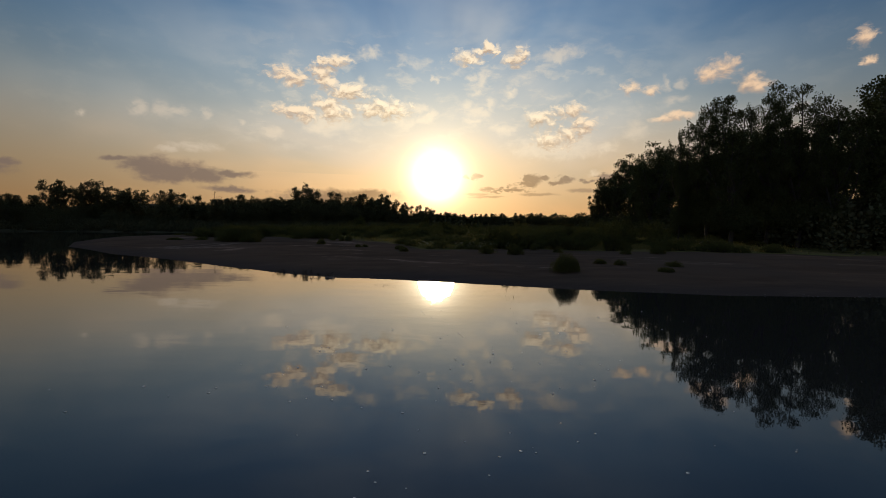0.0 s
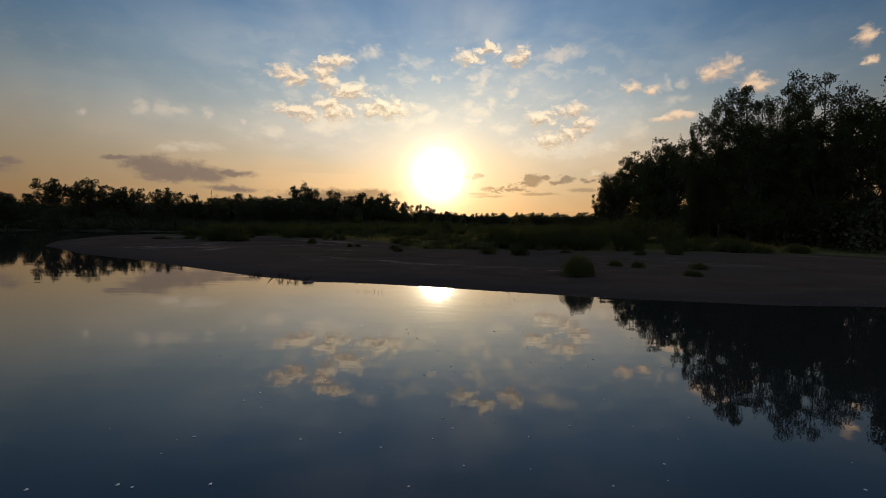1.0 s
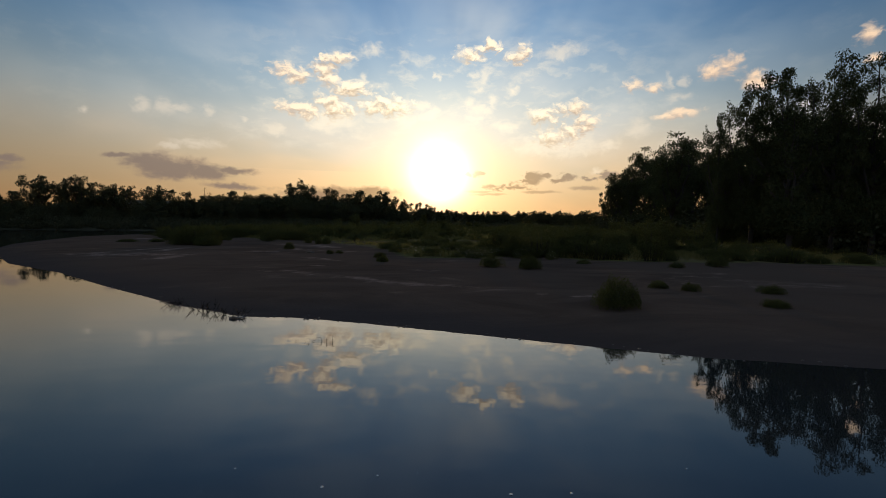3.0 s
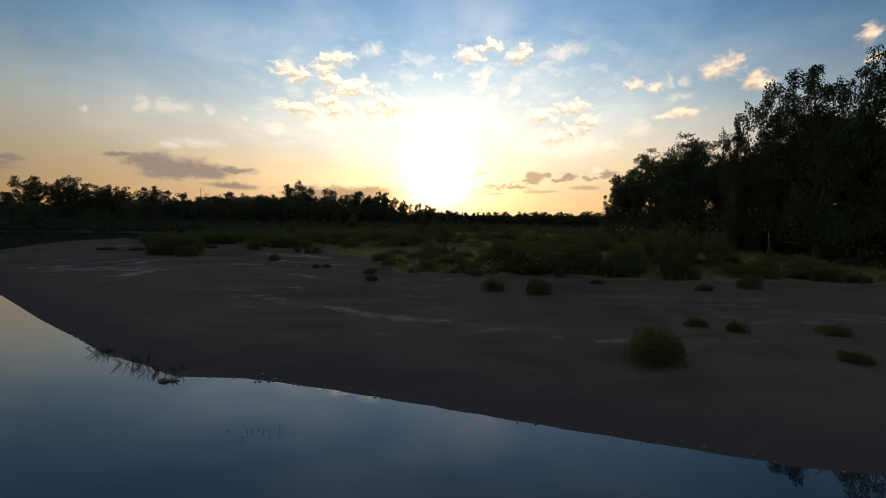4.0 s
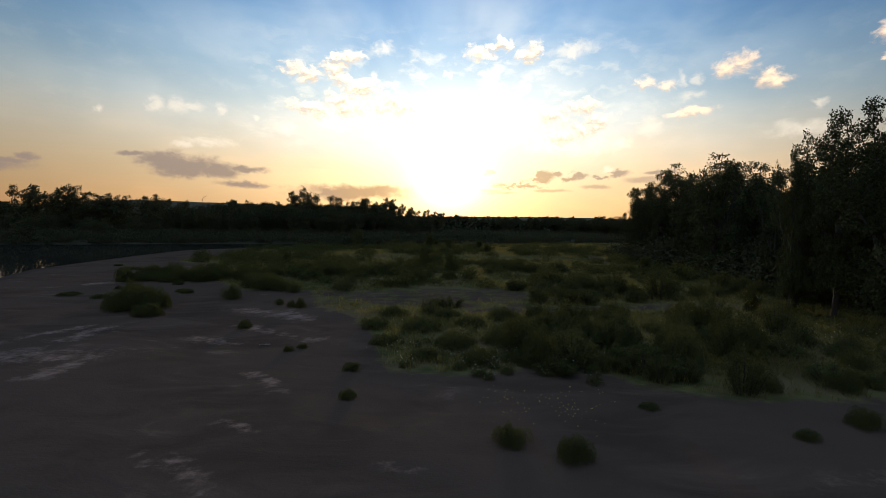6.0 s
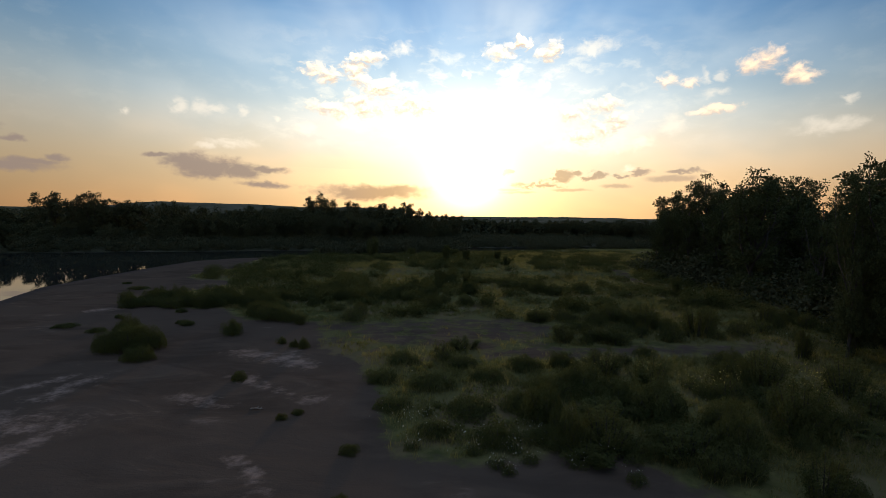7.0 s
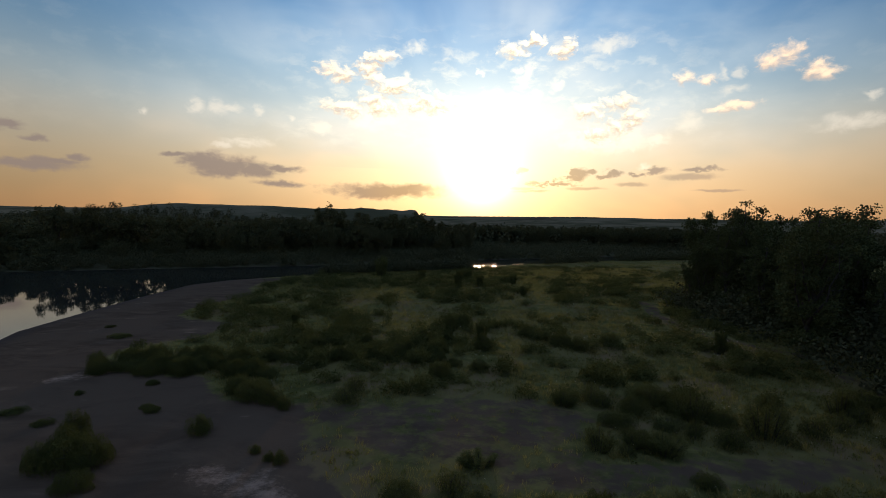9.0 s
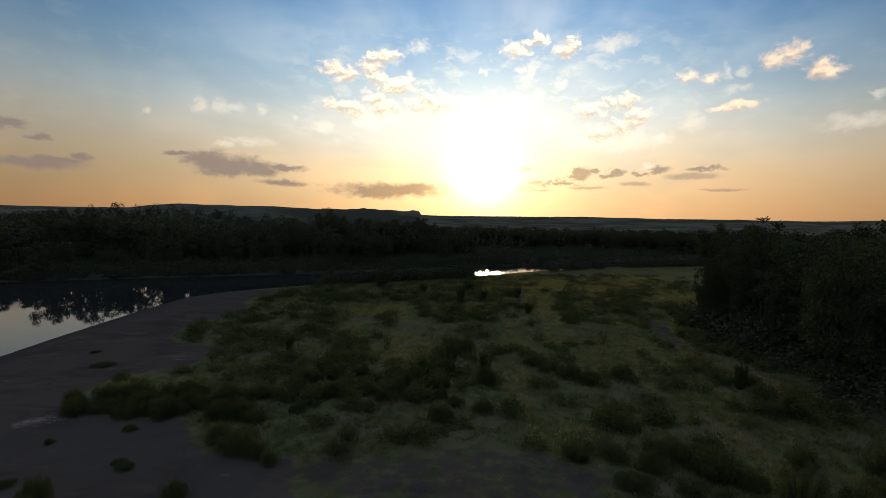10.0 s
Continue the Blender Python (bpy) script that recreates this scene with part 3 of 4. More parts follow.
def tree_meshes(seed, height, spread, per_clump, leaf, leaders=6, fork=.16, clump=.6, skirt=.06, step=.85, low=.8):
    """Trunk that forks into upright leaders, each with side limbs that end in clumps of leaves. Returns the wood and the leaves, at the origin."""
    rng = np.random.default_rng(seed)
    wood_v, wood_f, centres = [], [], []
    r0 = height * .017

    def limb(a, b, ra, rb, bow, sides=5, parts=4):
        """A limb that sags outwards in its middle; returns its points."""
        pts = [a.lerp(b, k / parts) + bow * math.sin(math.pi * k / parts) + Vector(rng.normal(size=3)) * .012 * (b - a).length * (0 < k < parts) for k in range(parts + 1)]
        for k in range(parts):
            tube(wood_v, wood_f, pts[k], pts[k + 1], ra + (rb - ra) * k / parts, ra + (rb - ra) * (k + 1) / parts, sides)
        return pts

    def along(pts, t):
        k = min(len(pts) - 2, int(t * (len(pts) - 1)))
        return pts[k].lerp(pts[k + 1], t * (len(pts) - 1) - k)

    def tuft(c, r):
        centres.append((tuple(c), r))

    top = Vector((rng.normal() * .02 * height, rng.normal() * .02 * height, height * .93))
    stem = limb(Vector((0, 0, -.4)), top, r0, r0 * .12, Vector((rng.normal(), rng.normal(), 0)) * .012 * height, 8, 8)
    masts = [(stem, .3, 1.0)]
    for j in range(leaders):
        w = j * 2.4 + rng.normal() * .35
        t = fork + (.55 - fork) * (j + rng.random()) / leaders
        root = along(stem, t)
        out = spread * rng.uniform(.2, .42)
        tip = Vector((root.x + math.cos(w) * out, root.y + math.sin(w) * out, height * min(.97, max(t + .22, rng.uniform(.66, 1.02) - .25 * (out / spread)))))
        masts.append((limb(root, tip, r0 * .5, r0 * .08, Vector((math.cos(w), math.sin(w), -.4)) * out * .22, 6, 5), .25, rng.uniform(.75, 1.05)))
    for pts, start, full in masts:
        length = sum((q - p).length for p, q in zip(pts, pts[1:]))
        n = max(5, int(length * (1 - start) / step))
        for k in range(n):
            t = start + (1 - start) * (k + rng.random() * .7) / n
            root = along(pts, t)
            w = k * 2.4 + rng.normal() * .6
            size = spread * .22 * full * (1.15 - .55 * t) * rng.uniform(.5, 1.3)
            tip = root + Vector((math.cos(w) * size, math.sin(w) * size, size * rng.uniform(.1, 1.0)))
            tube(wood_v, wood_f, root, tip, r0 * .13, r0 * .04, 4)
            for q in (.4, .75, 1.0):
                if rng.random() < .78:
                    tuft(root.lerp(tip, q) + Vector(rng.normal(size=3)) * .16, clump * rng.uniform(.5, 1.15))
        for q in range(3):
            tuft(pts[-1] + Vector(np.clip(rng.normal(size=3), -1.2, 1.2)) * clump * .35 + Vector((0, 0, clump * .15 * q)), clump * rng.uniform(.5, .8))
    # low boughs that hang to the ground
    for k in range(int(22 * (skirt > 0))):
        w, t = k * 2.4, rng.uniform(skirt, .36)
        root = along(stem, t)
        size = spread * rng.uniform(.15, .3)
        tip = root + Vector((math.cos(w) * size, math.sin(w) * size, -rng.uniform(-.15, .25) * size))
        tip.z = max(tip.z, low)
        limb(root, tip, r0 * .2, r0 * .05, Vector((0, 0, .12 * size)), 4, 3)
        for q in (.4, .6, .8, 1.0):
            tuft(root.lerp(tip, q) + Vector(rng.normal(size=3)) * .3, clump * rng.uniform(.7, 1.4))
    cc = np.array([c for c, r in centres])
    rad = np.array([r for c, r in centres])
    n = np.maximum(2, (per_clump * (rad / clump) ** 2).astype(int))
    idx = np.repeat(np.arange(len(cc)), n)
    off = rng.normal(size=(len(idx), 3))
    off /= np.linalg.norm(off, axis=1)[:, None]
    off *= (rng.uniform(0, 1.0, len(idx)) ** .4 * rng.uniform(.85, 1.08, len(idx)))[:, None]
    p = cc[idx] + off * rad[idx][:, None]
    tall, wide = height / np.percentile(p[:, 2], 99.7), spread / (2 * np.percentile(np.hypot(p[:, 0], p[:, 1])[p[:, 2] > .35 * height], 90))
    fit = np.array([wide, wide, tall])
    return mesh_of("trunk", [tuple(np.array(v) * fit) for v in wood_v], wood_f, BARK, True), leaves(rng, p * fit, leaf, leaf * .72)


def make_tree(name, meshes, mat, x, y, label, group):
    ob = thing(name, x, y, ground_z(x, y), label, "tree", group)
    part("trunk", meshes[0], ob)
    part("crown", quads("crown", meshes[1], mat), ob)
    return ob


def turned(x, y, z, scale, spin, wide=1.0):
    return pose(x, y, z, 0, 0, spin) @ Matrix.Diagonal((scale * wide, scale * wide, scale, 1))


# grove beside the meadow: x, y, height, width factor
GROVE_EDGE = [(38.8, 74.8, 21.2, .7), (37.0, 65.2, 20.6, .85), (42.2, 66.2, 20.8, .7), (45.2, 64.5, 21.8, .7), (35.6, 76.6, 17.8, .45), (48, 62, 18.5, .75), (53.5, 58.5, 22.5, .95), (58, 65, 23, 1.0),
              (48.5, 73, 16, .9), (43.5, 82, 15.5, .9), (46, 97, 16.5, .8), (51, 88, 20, 1.0), (46.8, 112.5, 22.3, .9), (51.5, 117, 21.6, .9), (53, 126, 22.6, .9), (52.5, 135, 21, .85),
              (53, 145.5, 25.0, .7), (49.5, 146, 20.5, .75), (47.5, 150, 17, .75), (45.7, 153, 13.5, .8), (51.5, 156, 20, .9), (61, 183, 23.8, .9)]
GROVE_HEART = [(60, 142, 21.5, .9), (62, 126, 18.5, 1.1), (60, 105, 23, 1.1), (62, 92, 22, 1.1), (64, 78, 22, 1.1), (70, 66, 23, 1.1), (76, 86, 24, 1.1), (74, 106, 24, 1.1),
               (75, 126, 25, 1.1), (72, 146, 21.5, 1.1), (64, 160, 24, 1.1), (82, 162, 25, 1.1), (90, 72, 24, 1.1), (93, 98, 25, 1.2), (93, 124, 25, 1.2), (95, 148, 25, 1.2),
               (66, 54, 22, 1.1), (80, 52, 23, 1.1), (37, 78, 14.5, .7), (47, 80, 17, .9)]


def plant_grove():
    label = "tall dark poplar with a ragged leafy crown beside the meadow"
    kinds = [tree_meshes(100 + k, 20.0, 9.6, 105 if k < 2 else 78, .12 if k < 2 else .15, 7 + k % 2, .2 if k < 2 else .16, .9, .14 if k < 2 else .06, .68, 3.4 if k < 2 else .8) for k in range(4)]
    kinds += [tree_meshes(110 + k, 20.0, 9.6, 50, .24, 7, .16, 1.15, .06, .9) for k in range(2)]
    first = {}
    rng = random.Random(5)
    for i, (x, y, h, w) in enumerate(GROVE_EDGE + GROVE_HEART):
        k = 4 + i % 2 if x > 59 else i % 2 if x < 48.2 and y < 77 else 2 + i % 2
        if k not in first:
            first[k] = make_tree("poplar_tree", kinds[k], LEAF_POPLAR, x, y, label, "poplar grove")
            first[k].matrix_basis = turned(x, y, ground_z(x, y), (h - ground_z(x, y)) / 20, rng.uniform(0, 360), w)
        else:
            ob = copy_thing(first[k], Matrix())
            ob.matrix_basis = turned(x, y, ground_z(x, y), (h - ground_z(x, y)) / 20, rng.uniform(0, 360), w)


plant_grove()

# trees along the far bank: bearing as x/y, depth, height, width factor
FAR_CROWNS = [(-.82, 236, 15, 1.7), (-.76, 243, 22.5, 1.0), (-.715, 247, 21, .75), (-.683, 249, 23, .8), (-.64, 252, 20, 1.1), (-.607, 255, 19.5, 1.1), (-.54, 262, 20, 1.1),
              (-.49, 266, 17.5, .9), (-.407, 276, 19, .9), (-.36, 282, 17, 1.3), (-.273, 297, 26, .9), (-.222, 306, 23, 1.0), (-.16, 318, 22.5, 1.3), (-.113, 340, 24, 1.0),
              (-.077, 345, 19, .9), (-.046, 350, 18, .75), (-.028, 356, 17, .6)]


def plant_far_bank():
    label = "dark leafy tree in the woods along the far river bank"
    rng = random.Random(8)
    kinds = [tree_meshes(200 + k, 20.0, 12.5, 40, .30, 8, .14, 1.3, .05, .95) for k in range(4)]
    kinds.append(tree_meshes(210, 20.0, 9.0, 3, .2, 7, .3, .7, 0, 1.1))
    spots = [(-81, 300, 28.5, 1.0), (-119.5, 265, 20.5, .8)] + [(b * d, d, h, w) for b, d, h, w in FAR_CROWNS]
    for i in range(140):
        b = -1.05 + 1.01 * (i + rng.random()) / 140
        inset = rng.choice((-30, -18, -4, 12)) + rng.uniform(-4, 4)
        d = 230 + 120 * max(0, (b + .85) / .85) + inset
        rise = max(0.0, min(1.0, (b + .62) / .3)) * max(0.0, min(1.0, (-.04 - b) / .08))
        spots.append((b * d, d, (rng.uniform(7.5, 11.0) + 4.5 * (b < -.86) + 9.5 * rise + rng.gauss(0, .7 + .7 * rise)) * (1 + min(0, inset) / 200), rng.uniform(.7, 1.3)))
    for i in range(64):
        b = -.035 + .47 * (i + rng.random()) / 64
        d = rng.uniform(455, 500)
        spots.append((b * d, d, rng.uniform(13, 17.5) + 2.0 * (rng.random() > .85), rng.uniform(.8, 1.4)))
    first = {}
    for i, (x, y, h, w) in enumerate(spots):
        k = 4 if i < 2 else i % 4
        z = ground_z(x, y)
        if k not in first:
            first[k] = make_tree("bank_tree", kinds[k], LEAF_FAR, x, y, "half-dead tree with bare branches above the far bank woods" if k == 4 else label, "trees along the far bank")
            ob = first[k]
        else:
            ob = copy_thing(first[k], Matrix())
        ob.matrix_basis = turned(x, y, z - .2, h / 20, rng.uniform(0, 360), w)


plant_far_bank()


def plant_woods():
    """The low woods that cover the plain behind the river, too many to count."""
    rng = np.random.default_rng(21)
    n = 3000
    bearing = rng.uniform(-1.1, 1.15, n)
    depth = 395 + 620 * rng.uniform(0, 1, n) ** 1.6
    keep = (depth > np.where(bearing > -.03, 455, 405)) | (bearing > .45)
    x, y = (bearing * depth)[keep], depth[keep]
    z = height_at(x, y)
    h = (13 + 9 * rough(x, y, 60.0, 96) + rng.uniform(-4, 4, len(x))) * 1.0
    m = 75
    off = rng.normal(size=(len(x), m, 3))
    off /= np.linalg.norm(off, axis=2)[:, :, None]
    off *= rng.uniform(.5, 1.05, (len(x), m, 1)) * np.stack([h * .5, h * .5, h * .52], -1)[:, None, :]
    p = np.stack([x, y, z + h * .5], -1)[:, None, :] + off
    size = 1.2
    me = quads("distant_woods", leaves(rng, p.reshape(-1, 3), size, size * .7), LEAF_WOODS)
    tagged(new("distant_woods", me), "dark woods covering the plain out to low hills", "woods", kind="stuff")
    # undergrowth at the foot of the bank trees and of the grove
    bank = np.array(FAR_BANK[:12], dtype=float)
    n = 2500
    k = np.where(np.arange(n) < 1900, rng.integers(0, len(bank) - 1, n), rng.integers(0, 4, n))
    t = rng.uniform(0, 1, n)
    away = rng.uniform(0, 1, n) ** 1.3 * np.where(k < 4, 95, 34) + .8
    way = bank[k + 1] - bank[k]
    way /= np.hypot(way[:, 0], way[:, 1])[:, None]
    spot = bank[k] + (bank[k + 1] - bank[k]) * t[:, None] + np.stack([way[:, 1], -way[:, 0]], -1) * away[:, None]
    g, q = 650, 150
    t = rng.uniform(0, 1, q)
    e = rng.uniform(29, 135, 170)
    e = e[(e < 61) | (e > 73)]
    x = np.concatenate([spot[:, 0], rng.uniform(43, 100, g), -56 + 52 * t + rng.normal(size=q) * 1.5, e])
    y = np.concatenate([spot[:, 1], rng.uniform(54, 165, g), 218 + 38 * t - rng.uniform(0, 6, q), np.interp(e, (27, 67, 120, 140), (288, 323, 350, 358)) - rng.uniform(0, 5, len(e))])
    z = height_at(x, y)
    ok = z > .05
    x, y, z = x[ok], y[ok], z[ok]
    h = rng.uniform(2.5, 7.0, len(x))
    h = np.where((x > 50) & (y < 170), h * 1.5, h)
    h = np.where(np.concatenate([away < 7, np.zeros(len(ok) - n, bool)])[ok], rng.uniform(.8, 2.4, len(x)) * np.where(x < -25, rng.uniform(1, 3.2, len(x)), 1), h)
    m = 125
    off = rng.normal(size=(len(x), m, 3))
    off /= np.linalg.norm(off, axis=2)[:, :, None]
    off *= rng.uniform(.4, 1.05, (len(x), m, 1)) * np.stack([h * .6, h * .6, h * .5], -1)[:, None, :]
    p = np.stack([x, y, z + h * .45], -1)[:, None, :] + off
    me = quads("undergrowth", leaves(rng, p.reshape(-1, 3), .26, .17), LEAF_WOODS)
    tagged(new("undergrowth", me), "dense dark undergrowth at the foot of the trees", "undergrowth", kind="stuff")


plant_woods()

# ------------------------------------------------------------------ shrubs


def shrub_meshes(seed, tall, wide, stems, leaf_count, leaf, lean=.5):
    """Bush of upright rods with leaves all along them."""
    rng = np.random.default_rng(seed)
    v, f, spots = [], [], []
    for j in range(stems):
        w, r = rng.uniform(0, 2 * math.pi), wide * .5 * math.sqrt(rng.random())
        top = Vector((math.cos(w) * r, math.sin(w) * r, tall * (1 - lean * (r / (wide * .5)) ** 2) * rng.uniform(.7, 1.05)))
        root = Vector((top.x * .45, top.y * .45, -.1))
        mid = root.lerp(top, .55) + Vector((0, 0, .04))
        tube(v, f, root, mid, .012 * tall + .003, .008 * tall + .002, 4)
        tube(v, f, mid, top, .008 * tall + .002, .002, 4)
        spots.append((root, top))
    k = rng.integers(0, stems, leaf_count)
    t = rng.uniform(.1, 1.04, leaf_count) ** .8
    a = np.array([tuple(s[0]) for s in spots])[k]
    b = np.array([tuple(s[1]) for s in spots])[k]
    p = a + (b - a) * t[:, None] + rng.normal(size=(leaf_count, 3)) * np.array([.1, .1, .06]) * (wide * .5 + .3) * (1.25 - .7 * t[:, None])
    p[:, 2] = np.maximum(p[:, 2], .02)
    return mesh_of("wood", v, f, BARK), leaves(rng, p, leaf, leaf * .34, .9)


def mound_meshes(seed, leaf_count, leaf):
    """Rounded willow bush, one metre high and 1.6 m wide, of several lobes."""
    rng = np.random.default_rng(seed)
    v, f = [], []
    lobes = [(0, 0, .45, .85)]
    for j in range(15):
        w, q = j * 2.4, .62 * math.sqrt((j + .5) / 15)
        lobes.append((math.cos(w) * q + rng.normal() * .05, math.sin(w) * q + rng.normal() * .05, rng.uniform(.18, .32), rng.uniform(.6, 1.0) * (1 - .9 * q * q)))
    for x, y, r, h in lobes:
        tube(v, f, (x * .3, y * .3, -.1), (x, y, h * .8), .016, .006, 4)
        for q in range(3):
            w = rng.uniform(0, 2 * math.pi)
            tube(v, f, (x, y, h * .5), (x + math.cos(w) * r * .6, y + math.sin(w) * r * .6, h * rng.uniform(.6, .9)), .007, .002, 3)
    k = rng.integers(0, len(lobes), leaf_count)
    L = np.array(lobes)[k]
    rho, w = np.sqrt(rng.uniform(0, 1, leaf_count)) * 1.08, rng.uniform(0, 2 * math.pi, leaf_count)
    top = L[:, 3] * np.sqrt(np.clip(1 - (rho / 1.1) ** 2, 0, 1))
    z = top * (1 - .85 * rng.uniform(0, 1, leaf_count) ** 2.0)
    p = np.stack([L[:, 0] + np.cos(w) * rho * L[:, 2], L[:, 1] + np.sin(w) * rho * L[:, 2], z + .02 + rng.normal(size=leaf_count) * .03 + .1 * rng.uniform(0, 1, leaf_count) ** 9], -1)
    p[:, 2] = np.maximum(p[:, 2], .02)
    return mesh_of("wood", v, f, BARK), leaves(rng, p, leaf, leaf * .36, .9)


# shrubs that stand alone on the sand: x, y, width, height
LONE = [(-30.2, 73.8, 5.4, 2.7), (-31.4, 75.4, 3.8, 2.7), (-28.2, 73.7, 3.8, 2.6), (-33.2, 78.0, 2.8, 2.9), (-27.0, 70.6, 3.6, 1.4), (-31.6, 72.8, 3.2, 2.4), (-23.1, 79.8, 2.6, 1.9),
        (-22.5, 88.5, 4.2, 2.5), (-25, 90.2, 3.6, 2.3), (-20.4, 87.6, 3.0, 1.9), (-18.4, 86.4, 2.0, 1.6),
        (-30.5, 84.1, 2.0, .7), (-16, 66.2, 1.5, .9), (-14.2, 75.6, 1.5, 1.2), (-16.8, 77.0, 1.2, .8), (-56, 113, 4.2, .7), (-62.7, 119.5, 2.2, .5),
        (-45, 94.8, 2.6, .8)]
LONE_SMALL = [(-41.7, 88.3, 1.2, .6), (-35.7, 91.6, 1.8, .7), (-31.6, 84.8, 1.8, .5), (6.2, 43.6, 1.9, 1.1), (3.9, 45, 1.8, .9), (-3.9, 50.2, 1.2, .6),
        (11.3, 36.2, 1.2, .45), (12.4, 35.3, 1.0, .5), (7.6, 31.3, 2.2, 1.4), (16.7, 46.1, 1.2, .5), (20.3, 47.6, 1.8, 1.1), (16.2, 35.3, 1.4, .5),
        (-44, 83, 3.2, .5), (-38.5, 80.5, 2.2, .6), (-9.3, 60.2, 1.0, .4), (-10.0, 59.2, .9, .5), (11.3, 49.5, 1.2, .4), (14, 31.6, 1.3, .4), (-4.7, 55.2, 1.4, .6),
        (-15.2, 75.9, 1.1, .9)]

# small tufts of white flowers along the edge of the sand
FLOWER_TUFTS = [(-1.0, 60.3), (0, 58.1), (-1.5, 55.9), (1.9, 55.5), (3.1, 54.0), (4.1, 55.8), (4.8, 54.6), (3.6, 53.4), (6.5, 59.6), (8.1, 56.9), (9.6, 53.0), (13.3, 55.8), (15.3, 57.5), (7.1, 54.4)]

# larger bushes that stand out in the meadow
BUSHES = [(18.6, 91.7, 5.0, 2.6), (16, 89, 3.2, 2.0), (20.8, 89.5, 3.6, 2.2), (23.5, 87.4, 3.5, 1.8), (13.8, 86.1, 3.0, 1.6), (21.5, 92.4, 3.0, 2.0), (20.3, 116.5, 3.4, 2.4),
          (12.7, 115.3, 4.0, 2.6), (8.3, 121, 4.0, 2.4), (1.2, 110.6, 4.0, 2.6), (-2.7, 127, 4.0, 2.8), (15, 113, 3.5, 2.2), (34, 104, 3.0, 2.2), (-10.6, 106, 4.0, 2.4),
          (-.2, 57.8, 1.8, 1.1), (3.2, 57.0, 2.2, 1.3), (-3.4, 61.5, 2.0, 1.0), (5.8, 57.2, 2.0, 1.2), (8.2, 58.5, 2.6, 1.5), (-5.2, 67, 2.2, 1.2), (1.6, 61, 2.6, 1.4), (4.8, 62, 2.2, 1.6),
          (9.6, 66.2, 3.6, 2.4), (13.4, 61.4, 4.2, 2.9), (16.4, 58.5, 3.8, 2.8), (20.3, 57.8, 3.4, 3.2), (11, 63.6, 3.0, 2.2), (9.2, 71.4, 2.0, 1.9), (17.3, 75.3, 1.8, 1.3), (23.2, 72.4, 2.2, 2.2), (40.3, 93.3, 5.0, 2.0)]
BUSHES_LOW = [(-1.2, 65.5, 2.8, 1.5), (3.0, 67.5, 2.4, 1.2), (7.4, 65, 3.0, 1.8), (-4.2, 72, 2.4, 1.3), (1.0, 71, 2.2, 1.1), (6.0, 70.5, 2.6, 1.5)]


